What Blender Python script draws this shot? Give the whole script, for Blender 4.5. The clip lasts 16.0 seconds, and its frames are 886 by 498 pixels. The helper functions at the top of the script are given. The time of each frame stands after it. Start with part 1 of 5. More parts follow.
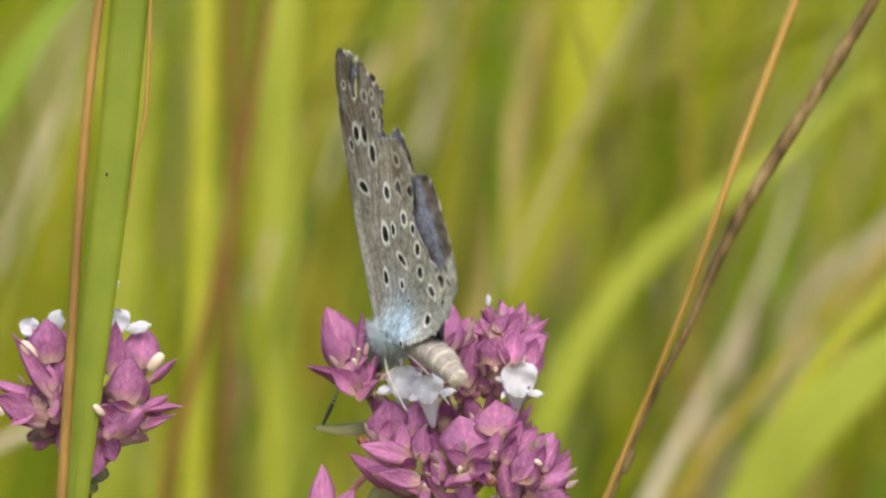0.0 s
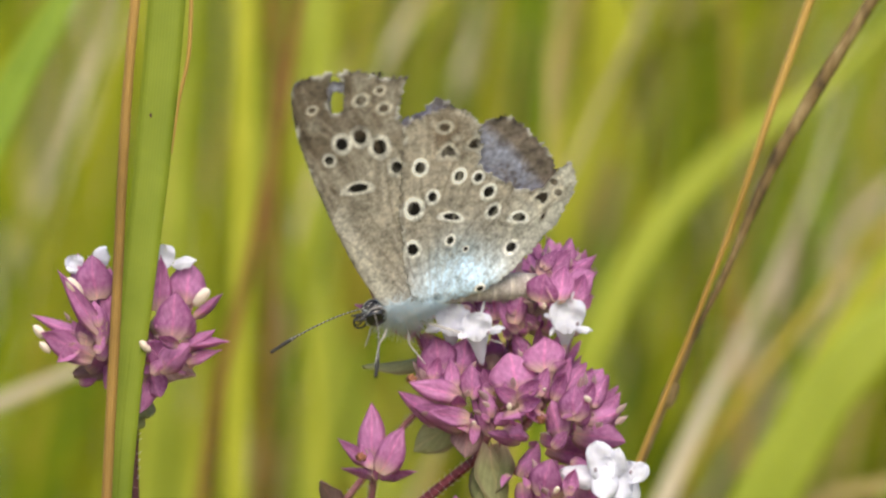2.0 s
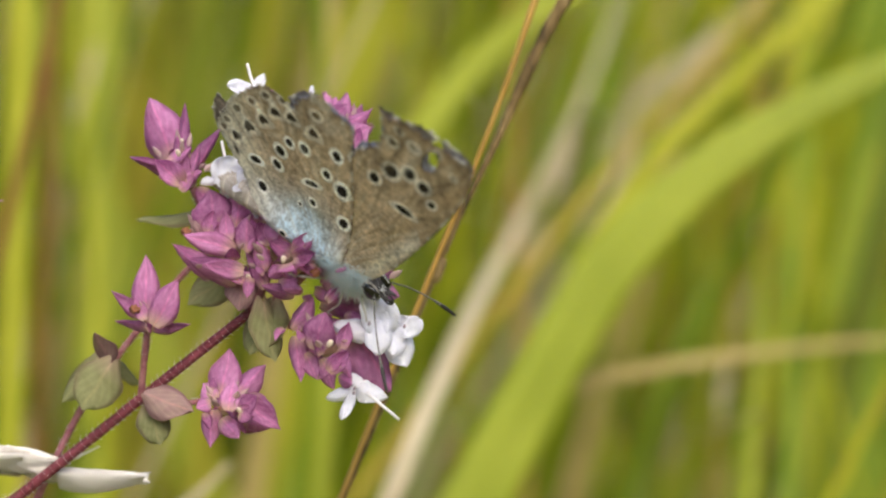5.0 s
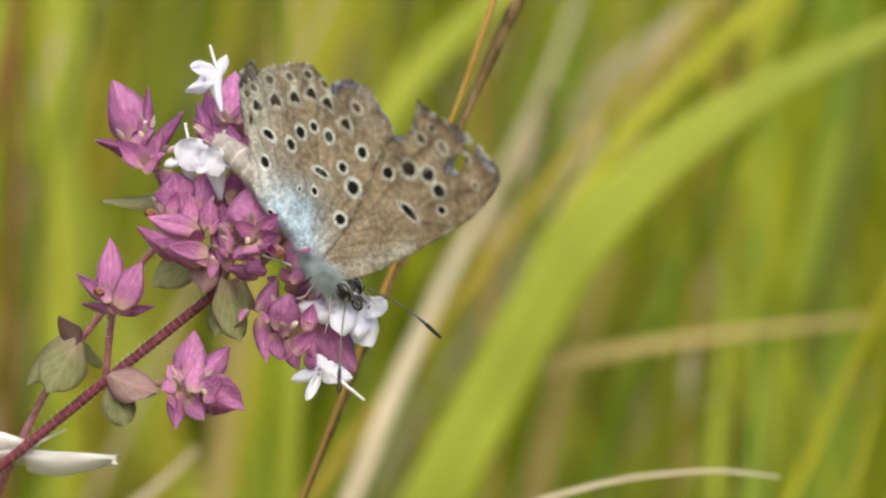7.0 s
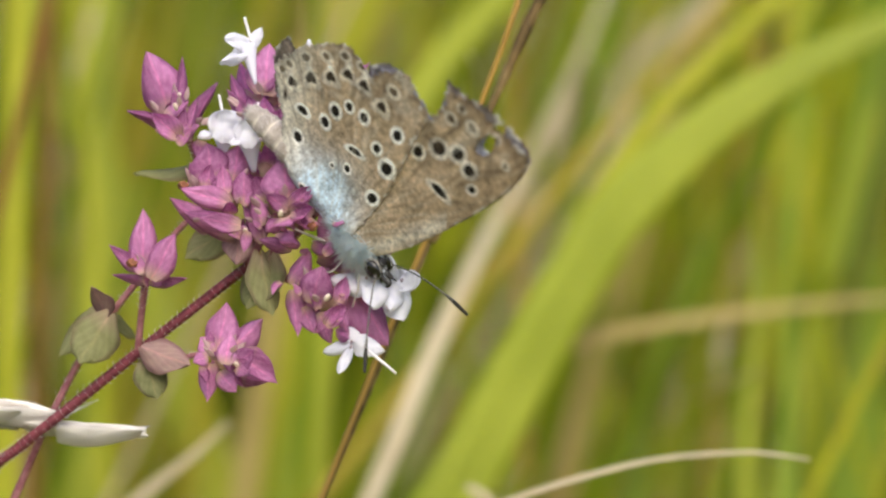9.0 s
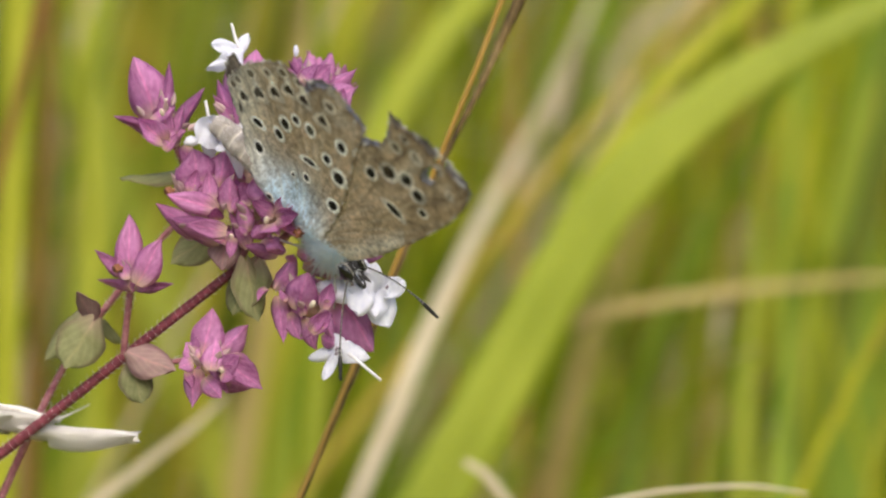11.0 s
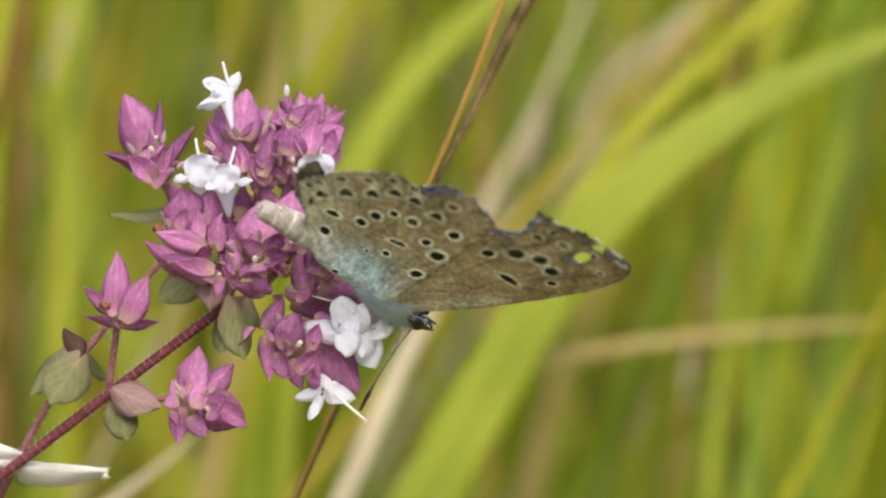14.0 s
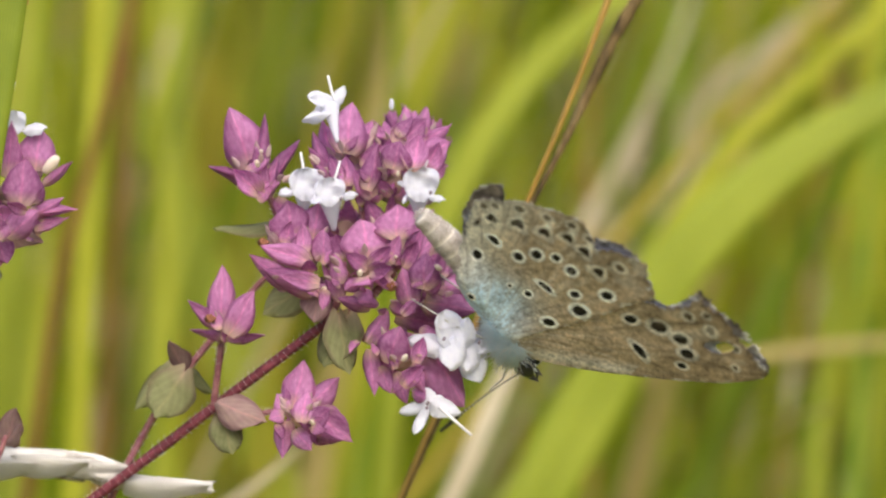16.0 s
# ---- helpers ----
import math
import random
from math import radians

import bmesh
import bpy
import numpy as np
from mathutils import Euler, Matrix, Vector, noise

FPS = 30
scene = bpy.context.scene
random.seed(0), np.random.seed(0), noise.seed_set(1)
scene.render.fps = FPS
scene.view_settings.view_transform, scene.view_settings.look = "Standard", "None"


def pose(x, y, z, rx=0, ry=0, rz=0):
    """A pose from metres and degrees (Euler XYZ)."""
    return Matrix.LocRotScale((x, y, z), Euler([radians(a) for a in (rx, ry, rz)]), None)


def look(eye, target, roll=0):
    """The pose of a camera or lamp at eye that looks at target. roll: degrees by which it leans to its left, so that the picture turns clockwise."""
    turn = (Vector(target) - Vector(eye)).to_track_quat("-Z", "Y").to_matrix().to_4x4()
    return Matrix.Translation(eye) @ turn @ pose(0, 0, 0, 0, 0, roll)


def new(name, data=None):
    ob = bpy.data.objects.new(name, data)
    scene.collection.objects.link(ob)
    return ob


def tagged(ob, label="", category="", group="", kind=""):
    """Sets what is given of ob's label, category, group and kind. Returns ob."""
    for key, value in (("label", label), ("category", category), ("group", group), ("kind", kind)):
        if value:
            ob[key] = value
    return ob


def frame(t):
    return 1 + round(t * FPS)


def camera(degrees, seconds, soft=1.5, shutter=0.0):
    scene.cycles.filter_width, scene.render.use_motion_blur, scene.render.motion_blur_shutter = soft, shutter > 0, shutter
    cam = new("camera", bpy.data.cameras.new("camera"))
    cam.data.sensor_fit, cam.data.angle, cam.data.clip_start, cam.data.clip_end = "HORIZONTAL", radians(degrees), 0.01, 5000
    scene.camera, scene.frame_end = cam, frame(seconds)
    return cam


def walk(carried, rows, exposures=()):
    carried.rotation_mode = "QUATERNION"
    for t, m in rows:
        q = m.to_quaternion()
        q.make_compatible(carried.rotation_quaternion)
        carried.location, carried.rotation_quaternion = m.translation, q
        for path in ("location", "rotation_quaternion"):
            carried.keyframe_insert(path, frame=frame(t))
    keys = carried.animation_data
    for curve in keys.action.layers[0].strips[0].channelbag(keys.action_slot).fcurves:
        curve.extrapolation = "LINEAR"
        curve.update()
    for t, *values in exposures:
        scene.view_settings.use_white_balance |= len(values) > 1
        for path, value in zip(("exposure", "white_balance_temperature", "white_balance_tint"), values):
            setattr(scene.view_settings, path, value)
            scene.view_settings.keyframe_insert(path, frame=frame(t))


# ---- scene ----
cam = camera(8.0, 16.0, soft=2.3, shutter=0.3)
cam.data.dof.use_dof = True
cam.data.dof.focus_distance = 0.4620
cam.data.dof.aperture_fstop = 27.0
walk(cam, [
    (0.0, pose(0.00061, -0.46272, 0.46455, 83.883, 1.233, 0.854)),
    (0.5, pose(0.00058, -0.46269, 0.46479, 83.887, 1.321, 0.979)),
    (1.0, pose(-0.00004, -0.46271, 0.46458, 83.805, 1.656, 0.977)),
    (1.5, pose(-0.00040, -0.46266, 0.46498, 83.791, 2.465, 1.059)),
    (2.0, pose(-0.00033, -0.46260, 0.46544, 83.213, 1.899, 1.070)),
    (2.5, pose(0.00015, -0.46259, 0.46544, 82.900, 1.667, 0.993)),
    (3.0, pose(0.00122, -0.46261, 0.46532, 82.758, 1.644, 0.575)),
    (3.5, pose(0.00206, -0.46271, 0.46464, 82.355, 1.449, 0.641)),
    (4.0, pose(0.00232, -0.46282, 0.46382, 82.119, 1.816, 0.616)),
    (4.5, pose(0.00228, -0.46293, 0.46304, 82.366, 1.325, -0.305)),
    (4.7, pose(0.00225, -0.46295, 0.46290, 82.354, 1.190, -0.543)),
    (6.8, pose(0.00145, -0.46290, 0.46328, 82.151, 1.406, -0.825)),
    (7.0, pose(0.00156, -0.46289, 0.46336, 82.128, 1.541, -1.028)),
    (7.5, pose(0.00211, -0.46286, 0.46355, 82.236, 1.383, -0.765)),
    (8.0, pose(0.00239, -0.46285, 0.46366, 82.031, 1.383, -0.901)),
    (8.5, pose(0.00245, -0.46283, 0.46376, 82.143, 1.092, -0.910)),
    (9.0, pose(0.00214, -0.46282, 0.46383, 81.860, 1.189, -0.621)),
    (9.2, pose(0.00224, -0.46280, 0.46395, 81.915, 1.351, -0.626)),
    (11.3, pose(0.00157, -0.46276, 0.46427, 81.400, 0.567, -0.452)),
    (11.5, pose(0.00151, -0.46275, 0.46430, 81.090, 0.369, -0.134)),
    (12.0, pose(0.00135, -0.46274, 0.46438, 81.510, 1.078, -0.392)),
    (12.5, pose(0.00119, -0.46273, 0.46446, 81.685, 1.120, -0.728)),
    (13.0, pose(0.00103, -0.46272, 0.46454, 81.595, 0.716, -0.351)),
    (13.5, pose(0.00086, -0.46271, 0.46462, 81.636, 0.834, -0.480)),
    (14.0, pose(0.00067, -0.46270, 0.46471, 81.915, -0.124, -0.858)),
    (14.5, pose(0.00050, -0.46269, 0.46479, 81.843, 0.259, -0.527)),
    (15.0, pose(0.00033, -0.46267, 0.46487, 82.021, 0.341, -0.030)),
    (15.5, pose(0.00016, -0.46266, 0.46494, 82.184, 0.316, 0.145)),
    (16.0, pose(-0.00000, -0.46265, 0.46502, 82.000, -0.030, 0.004)),
])

# ---- sky, sun ----
world = bpy.data.worlds.new("sky")
scene.world = world
world.use_nodes = True
sky = world.node_tree.nodes.new("ShaderNodeTexSky")
sky.sky_type, sky.sun_disc = "NISHITA", False
sky.dust_density, sky.air_density = 4.0, 1.2
sky.sun_elevation, sky.sun_rotation = radians(51), radians(172)
background = world.node_tree.nodes["Background"]
background.inputs["Strength"].default_value = 0.15
world.node_tree.links.new(sky.outputs[0], background.inputs[0])
sun = new("sun", bpy.data.lights.new("sun", "SUN"))
sun.data.energy, sun.data.angle, sun.data.color = 1.6, radians(45), (1.0, 0.94, 0.78)
sun.matrix_world = look((0.09, -0.61, 0.40 + 0.78), (0, 0, 0.40))
scene.view_settings.exposure = 0.60

MM = 0.001
# The site: millimetres to the right, away from the camera and up, from the middle of the flower head, which stands 0.4 m over the ground.
SITE = pose(0, 0, 0.40, -8, 0, 0)


def at(x, y, z):
    return SITE @ Vector((x * MM, y * MM, z * MM))


# ---- materials ----
def material(name, rough=0.6, spec=0.3):
    m = bpy.data.materials.new(name)
    m.use_nodes = True
    b = m.node_tree.nodes["Principled BSDF"]
    b.inputs["Roughness"].default_value = rough
    b.inputs["Specular IOR Level"].default_value = spec
    return m, m.node_tree.nodes, m.node_tree.links, b


def ramp_of(nodes, links, source, stops):
    r = nodes.new("ShaderNodeValToRGB")
    r.color_ramp.elements[0].position, r.color_ramp.elements[0].color = stops[0][0], (*stops[0][1], 1)
    r.color_ramp.elements[1].position, r.color_ramp.elements[1].color = stops[-1][0], (*stops[-1][1], 1)
    for p, c in stops[1:-1]:
        e = r.color_ramp.elements.new(p)
        e.color = (*c, 1)
    links.new(source, r.inputs[0])
    return r.outputs[0]


def noise_of(nodes, links, scale, detail=4.0, stretch=(1, 1, 1), rough=0.6):
    tc, mp, n = nodes.new("ShaderNodeTexCoord"), nodes.new("ShaderNodeMapping"), nodes.new("ShaderNodeTexNoise")
    mp.inputs["Scale"].default_value = stretch
    n.inputs["Scale"].default_value, n.inputs["Detail"].default_value, n.inputs["Roughness"].default_value = scale, detail, rough
    links.new(tc.outputs["Object"], mp.inputs[0])
    links.new(mp.outputs[0], n.inputs["Vector"])
    return n.outputs["Fac"]


def mixed(nodes, links, a, b, fac, kind="MIX"):
    m = nodes.new("ShaderNodeMix")
    m.data_type, m.blend_type = "RGBA", kind
    for socket, v in ((m.inputs[6], a), (m.inputs[7], b), (m.inputs[0], fac)):
        if isinstance(v, bpy.types.NodeSocket):
            links.new(v, socket)
        else:
            socket.default_value = (*v, 1) if isinstance(v, tuple) else v
    return m.outputs[2]


def bumped(nodes, links, b, height, strength, distance):
    bp = nodes.new("ShaderNodeBump")
    bp.inputs["Strength"].default_value, bp.inputs["Distance"].default_value = strength, distance
    links.new(height, bp.inputs["Height"])
    links.new(bp.outputs[0], b.inputs["Normal"])


def thin(m, nodes, links, b, colour, share):
    """Light passes through leaves and petals."""
    t, mix = nodes.new("ShaderNodeBsdfTranslucent"), nodes.new("ShaderNodeMixShader")
    mix.inputs[0].default_value = share
    if isinstance(colour, tuple):
        t.inputs[0].default_value = (*colour, 1)
    else:
        links.new(colour, t.inputs[0])
    links.new(b.outputs[0], mix.inputs[1])
    links.new(t.outputs[0], mix.inputs[2])
    links.new(mix.outputs[0], nodes["Material Output"].inputs[0])
    return m


def leaf_material(name, dark, light, share=0.3, rough=0.5, scale=900.0, along=None, relief=0.3, random_hue=True, veins=0.0):
    """dark and light colours vary by piece and by grain; along: colour at the foot of the piece; veins: how strongly they show."""
    m, nodes, links, b = material(name, rough)
    grain = noise_of(nodes, links, scale, 5.0)
    col = ramp_of(nodes, links, grain, [(0.3, dark), (0.7, light)])
    if random_hue:
        info = nodes.new("ShaderNodeObjectInfo")
        piece = ramp_of(nodes, links, info.outputs["Random"], [(0.0, tuple(c * 0.62 for c in dark)), (0.5, tuple((c + d) / 2 for c, d in zip(dark, light))), (1.0, tuple(min(1, c * 1.2) for c in light))])
        col = mixed(nodes, links, col, piece, 0.45)
    if along:
        foot = nodes.new("ShaderNodeAttribute")
        foot.attribute_name = "along"
        f = ramp_of(nodes, links, foot.outputs["Fac"], [(0.0, (1, 1, 1)), (0.32, (0, 0, 0))])
        col = mixed(nodes, links, col, along, f)
    height = grain
    if veins:
        side, run = nodes.new("ShaderNodeAttribute"), nodes.new("ShaderNodeAttribute")
        side.attribute_name, run.attribute_name = "across", "along"
        off, bend, total, wave = (nodes.new("ShaderNodeMath") for _ in range(4))
        off.operation, off.inputs[1].default_value = "SUBTRACT", 0.5
        links.new(side.outputs["Fac"], off.inputs[0])
        bend.operation = "ABSOLUTE"
        links.new(off.outputs[0], bend.inputs[0])
        total.operation, total.inputs[1].default_value = "MULTIPLY_ADD", -1.5
        links.new(bend.outputs[0], total.inputs[0])
        links.new(run.outputs["Fac"], total.inputs[2])
        scale_up = nodes.new("ShaderNodeMath")
        scale_up.operation, scale_up.inputs[1].default_value = "MULTIPLY", 26.0
        links.new(total.outputs[0], scale_up.inputs[0])
        wave.operation = "SINE"
        links.new(scale_up.outputs[0], wave.inputs[0])
        shade = ramp_of(nodes, links, wave.outputs[0], [(0.0, (1.0 - veins, 1.0 - veins, 1.0 - veins)), (0.7, (1.0 + veins * 0.4, 1.0 + veins * 0.4, 1.0 + veins * 0.4))])
        rib = ramp_of(nodes, links, bend.outputs[0], [(0.0, (1.25, 1.15, 1.15)), (0.06, (1, 1, 1)), (0.36, (1, 1, 1)), (0.47, (0.72, 0.60, 0.68)), (0.5, (0.95, 0.86, 0.9))])
        col = mixed(nodes, links, mixed(nodes, links, col, shade, 1.0, "MULTIPLY"), rib, 1.0, "MULTIPLY")
        height = mixed(nodes, links, grain, wave.outputs[0], 0.35)
    links.new(col, b.inputs["Base Color"])
    bumped(nodes, links, b, height, relief, 0.0001)
    return thin(m, nodes, links, b, col, share)


BRACT = leaf_material("bract_purple", (0.41, 0.105, 0.315), (0.85, 0.45, 0.75), 0.6, 0.6, 6.0, along=(0.72, 0.54, 0.44), veins=0.05)
BRACT_GREEN = leaf_material("leaf_green_purple", (0.24, 0.25, 0.10), (0.43, 0.43, 0.22), 0.55, 0.65, 5.0, along=(0.50, 0.40, 0.28), veins=0.06)
CALYX = leaf_material("calyx_pink", (0.52, 0.30, 0.27), (0.66, 0.54, 0.38), 0.3, 0.6, 1200)
PINK_LEAF = leaf_material("leaf_pink_green", (0.43, 0.25, 0.28), (0.61, 0.46, 0.40), 0.55, 0.65, 5.0, veins=0.06)
SEPAL = leaf_material("sepal_pale", (0.60, 0.36, 0.44), (0.82, 0.68, 0.62), 0.4, 0.6, 5.0)
PETAL = leaf_material("petal_white", (0.80, 0.80, 0.91), (0.92, 0.92, 0.97), 0.5, 0.5, 6.0, random_hue=False)
BUD_CREAM = leaf_material("bud_cream", (0.84, 0.68, 0.58), (0.90, 0.80, 0.70), 0.25, 0.5, 700, random_hue=False)
STAMEN = leaf_material("stamen_white", (0.80, 0.76, 0.80), (0.88, 0.86, 0.88), 0.2, 0.5, 700, random_hue=False)
ANTHER = leaf_material("anther_grey", (0.20, 0.15, 0.18), (0.34, 0.28, 0.32), 0.0, 0.6, 700, random_hue=False)
RUST = leaf_material("withered_rust", (0.16, 0.05, 0.03), (0.36, 0.16, 0.08), 0.1, 0.7, 1500, random_hue=False)
STEM = leaf_material("stem_purple", (0.06, 0.008, 0.016), (0.25, 0.058, 0.08), 0.05, 0.6, 2200, relief=0.6, random_hue=False)
BRANCH = leaf_material("branch_pink", (0.18, 0.045, 0.07), (0.44, 0.20, 0.21), 0.1, 0.6, 1800, relief=0.5, random_hue=False)
STEM_DARK = leaf_material("stem_dark", (0.045, 0.012, 0.016), (0.10, 0.03, 0.035), 0.05, 0.55, 900, relief=0.6, random_hue=False)
HAIR = leaf_material("plant_hair", (0.70, 0.60, 0.60), (0.86, 0.78, 0.78), 0.4, 0.6, 700, random_hue=False)


def blade_material(name, dark, light, share=0.35, relief=0.12):
    """Grass: veins along the blade, spots and paler stretches."""
    m, nodes, links, b = material(name, 0.45, 0.35)
    at_node = nodes.new("ShaderNodeAttribute")
    at_node.attribute_name = "across"
    wave = nodes.new("ShaderNodeMath")
    wave.operation = "SINE"
    mul = nodes.new("ShaderNodeMath")
    mul.operation = "MULTIPLY"
    mul.inputs[1].default_value = 75.0
    links.new(at_node.outputs["Fac"], mul.inputs[0])
    links.new(mul.outputs[0], wave.inputs[0])
    veins = ramp_of(nodes, links, wave.outputs[0], [(0.0, (0.94, 0.94, 0.94)), (0.6, (1.03, 1.03, 1.03))])
    col = ramp_of(nodes, links, noise_of(nodes, links, 60.0, 6.0), [(0.32, dark), (0.68, light)])
    col = mixed(nodes, links, col, veins, 1.0, "MULTIPLY")
    links.new(col, b.inputs["Base Color"])
    bumped(nodes, links, b, wave.outputs[0], relief, 0.00005)
    return thin(m, nodes, links, b, col, share)


GREEN = blade_material("grass_green", (0.19, 0.285, 0.018), (0.31, 0.43, 0.042))
LIME = blade_material("grass_yellow_green", (0.385, 0.405, 0.016), (0.53, 0.53, 0.045))
BROAD = blade_material("grass_broad", (0.26, 0.32, 0.018), (0.40, 0.45, 0.045))
FRESH = blade_material("grass_fresh", (0.32, 0.37, 0.022), (0.46, 0.50, 0.06))
# Shade deep in the grass is put into this darker green.
SHADE_GREEN = blade_material("grass_shade_green", (0.10, 0.13, 0.006), (0.18, 0.22, 0.015))
STRAW = blade_material("grass_straw", (0.50, 0.42, 0.26), (0.68, 0.60, 0.42))
TAN = blade_material("grass_tan", (0.40, 0.30, 0.09), (0.54, 0.43, 0.17))
RUSSET = blade_material("grass_russet", (0.16, 0.085, 0.012), (0.27, 0.15, 0.025))
HUSK, _n, _l, _b = material("husk_white", 0.75)
_fibre = noise_of(_n, _l, 900.0, 6.0, (0.16, 1, 1))
_c = ramp_of(_n, _l, _fibre, [(0.36, (0.22, 0.19, 0.16)), (0.46, (0.58, 0.54, 0.50)), (0.60, (0.84, 0.81, 0.77))])
_l.new(_c, _b.inputs["Base Color"])
bumped(_n, _l, _b, _fibre, 0.6, 0.0003)
STALK = blade_material("stalk_brown_orange", (0.17, 0.095, 0.02), (0.36, 0.21, 0.05), 0.05, 0.5)
ORANGE = blade_material("stalk_orange", (0.30, 0.17, 0.028), (0.46, 0.285, 0.07), 0.1)
NEAR_GREEN = blade_material("blade_green", (0.18, 0.24, 0.012), (0.29, 0.35, 0.03))
BROWN, _n, _l, _b = material("stalk_brown", 0.7)
_l.new(ramp_of(_n, _l, noise_of(_n, _l, 700.0, 5.0, (1, 1, 0.4)), [(0.35, (0.048, 0.030, 0.010)), (0.5, (0.15, 0.097, 0.034)), (0.68, (0.27, 0.195, 0.09))]), _b.inputs["Base Color"])
bumped(_n, _l, _b, noise_of(_n, _l, 1200.0, 4.0), 0.6, 0.0002)


def island_material(name, stops, share):
    m, nodes, links, b = material(name, 0.5)
    geo = nodes.new("ShaderNodeNewGeometry")
    col = ramp_of(nodes, links, geo.outputs["Random Per Island"], stops)
    col = mixed(nodes, links, col, ramp_of(nodes, links, noise_of(nodes, links, 25.0), [(0.3, (0.7, 0.7, 0.7)), (0.7, (1.15, 1.15, 1.1))]), 1.0, "MULTIPLY")
    links.new(col, b.inputs["Base Color"])
    return thin(m, nodes, links, b, col, share)


MEADOW = island_material("meadow_grass", [(0.0, (0.11, 0.18, 0.004)), (0.35, (0.24, 0.31, 0.006)), (0.64, (0.43, 0.455, 0.016)), (0.82, (0.51, 0.48, 0.04)), (0.90, (0.42, 0.27, 0.05)), (0.95, (0.60, 0.49, 0.31)), (1.0, (0.68, 0.60, 0.42))], 0.4)

GROUND, _n, _l, _b = material("thatch_ground", 0.9)
_l.new(ramp_of(_n, _l, noise_of(_n, _l, 14.0, 8.0), [(0.3, (0.08, 0.09, 0.02)), (0.5, (0.20, 0.21, 0.05)), (0.7, (0.35, 0.33, 0.13))]), _b.inputs["Base Color"])
bumped(_n, _l, _b, noise_of(_n, _l, 60.0, 6.0), 0.8, 0.01)


# ---- mesh helpers ----
def mesh_of(name, verts, faces, mat, floats=None):
    me = bpy.data.meshes.new(name)
    me.from_pydata([tuple(v) for v in verts], [], faces)
    for key, values in (floats or {}).items():
        a = me.attributes.new(key, "FLOAT", "POINT")
        a.data.foreach_set("value", np.array(values, dtype=np.float32))
    for p in me.polygons:
        p.use_smooth = True
    me.materials.append(mat)
    return me


def child(name, me, parent, label="", m=None):
    ob = new(name, me)
    ob.parent = parent
    if m is not None:
        ob.matrix_basis = m
    return tagged(ob, label)


def thing(name, label, category, group="", m=None, me=None, kind=""):
    ob = new(name, me)
    if m is not None:
        ob.matrix_basis = m
    return tagged(ob, label, category, group, kind)


def spline(points, count):
    """Smooth points along a few control points (Catmull-Rom)."""
    p = [Vector(q) for q in points]
    p = [p[0] * 2 - p[1]] + p + [p[-1] * 2 - p[-2]]
    out = []
    n = len(p) - 3
    for i in range(count + 1):
        s = i / count * n
        k = min(int(s), n - 1)
        t = s - k
        a, b, c, d = p[k:k + 4]
        out.append(0.5 * (2 * b + (c - a) * t + (2 * a - 5 * b + 4 * c - d) * t * t + (3 * b - a - 3 * c + d) * t ** 3))
    return out


def tube(points, radii, sides=8, count=None, uneven=0.0, seed=0):
    """A round stem along control points; radii at even steps from foot to tip."""
    count = count or 6 * (len(points) - 1)
    rng = random.Random(seed)
    line = spline(points, count)
    verts, faces, across = [], [], []
    side = Vector((0.3, 1, 0.2)).normalized()
    for i, c in enumerate(line):
        d = (line[min(i + 1, count)] - line[max(i - 1, 0)]).normalized()
        side = (side - d * side.dot(d)).normalized()
        up = d.cross(side)
        r = float(np.interp(i / count, np.linspace(0, 1, len(radii)), radii)) * (1 + rng.uniform(-uneven, uneven))
        for k in range(sides):
            a = 2 * math.pi * k / sides
            verts.append(c + (side * math.cos(a) + up * math.sin(a)) * r)
            across.append(k / sides)
        if i:
            o = (i - 1) * sides
            faces += [(o + k, o + (k + 1) % sides, o + sides + (k + 1) % sides, o + sides + k) for k in range(sides)]
    faces += [tuple(reversed(range(sides))), tuple(range(count * sides, count * sides + sides))]
    return verts, faces, {"across": across}


def ribbon(points, widths, facing, fold=0.25, thick=0.12 * MM, count=None, twist=0.0):
    """A grass blade with a folded midrib and thickness; facing: the way its face looks."""
    count = count or 7 * (len(points) - 1)
    line = spline(points, count)
    verts, faces, across = [], [], []
    for i, c in enumerate(line):
        d = (line[min(i + 1, count)] - line[max(i - 1, 0)]).normalized()
        n = Matrix.Rotation(twist * i / count, 3, d) @ Vector(facing)
        n = (n - d * n.dot(d)).normalized()
        s = d.cross(n)
        w = float(np.interp(i / count, np.linspace(0, 1, len(widths)), widths)) / 2
        for layer in (0, 1):
            for k in (-1, -0.5, 0, 0.5, 1):
                verts.append(c + s * (k * w) + n * (abs(k) * fold * w - layer * thick))
                across.append((k + 1) / 2)
        if i:
            o = (i - 1) * 10
            for k in range(4):
                faces.append((o + k, o + k + 1, o + 10 + k + 1, o + 10 + k))
                faces.append((o + 5 + k + 1, o + 5 + k, o + 15 + k, o + 15 + k + 1))
            faces.append((o, o + 10, o + 15, o + 5))
            faces.append((o + 4, o + 9, o + 19, o + 14))
    return verts, faces, {"across": across}


def rooted(points, spread=25.0):
    """Control points in site millimetres, top first; the foot is carried on down to the ground."""
    p = [at(*q) for q in points]
    step = (p[-1] - p[-2]).length
    d = (p[-1] - p[-2]).normalized()
    down = Vector((d.x * spread * 0.006, d.y * spread * 0.006, -1.0)).normalized()
    k = 0
    while p[-1].z > 0.02 and k < 60:
        step = min(step * 1.25, 0.04)
        way_on = d.lerp(down, min(1.0, max(0.0, (k - 1) / 5.0))).normalized()
        p.append(p[-1] + way_on * min(step, max(0.012, p[-1].z / max(0.2, -way_on.z) * 0.7)))
        k += 1
    p.append(Vector((p[-1].x, p[-1].y, -0.004)))
    return p


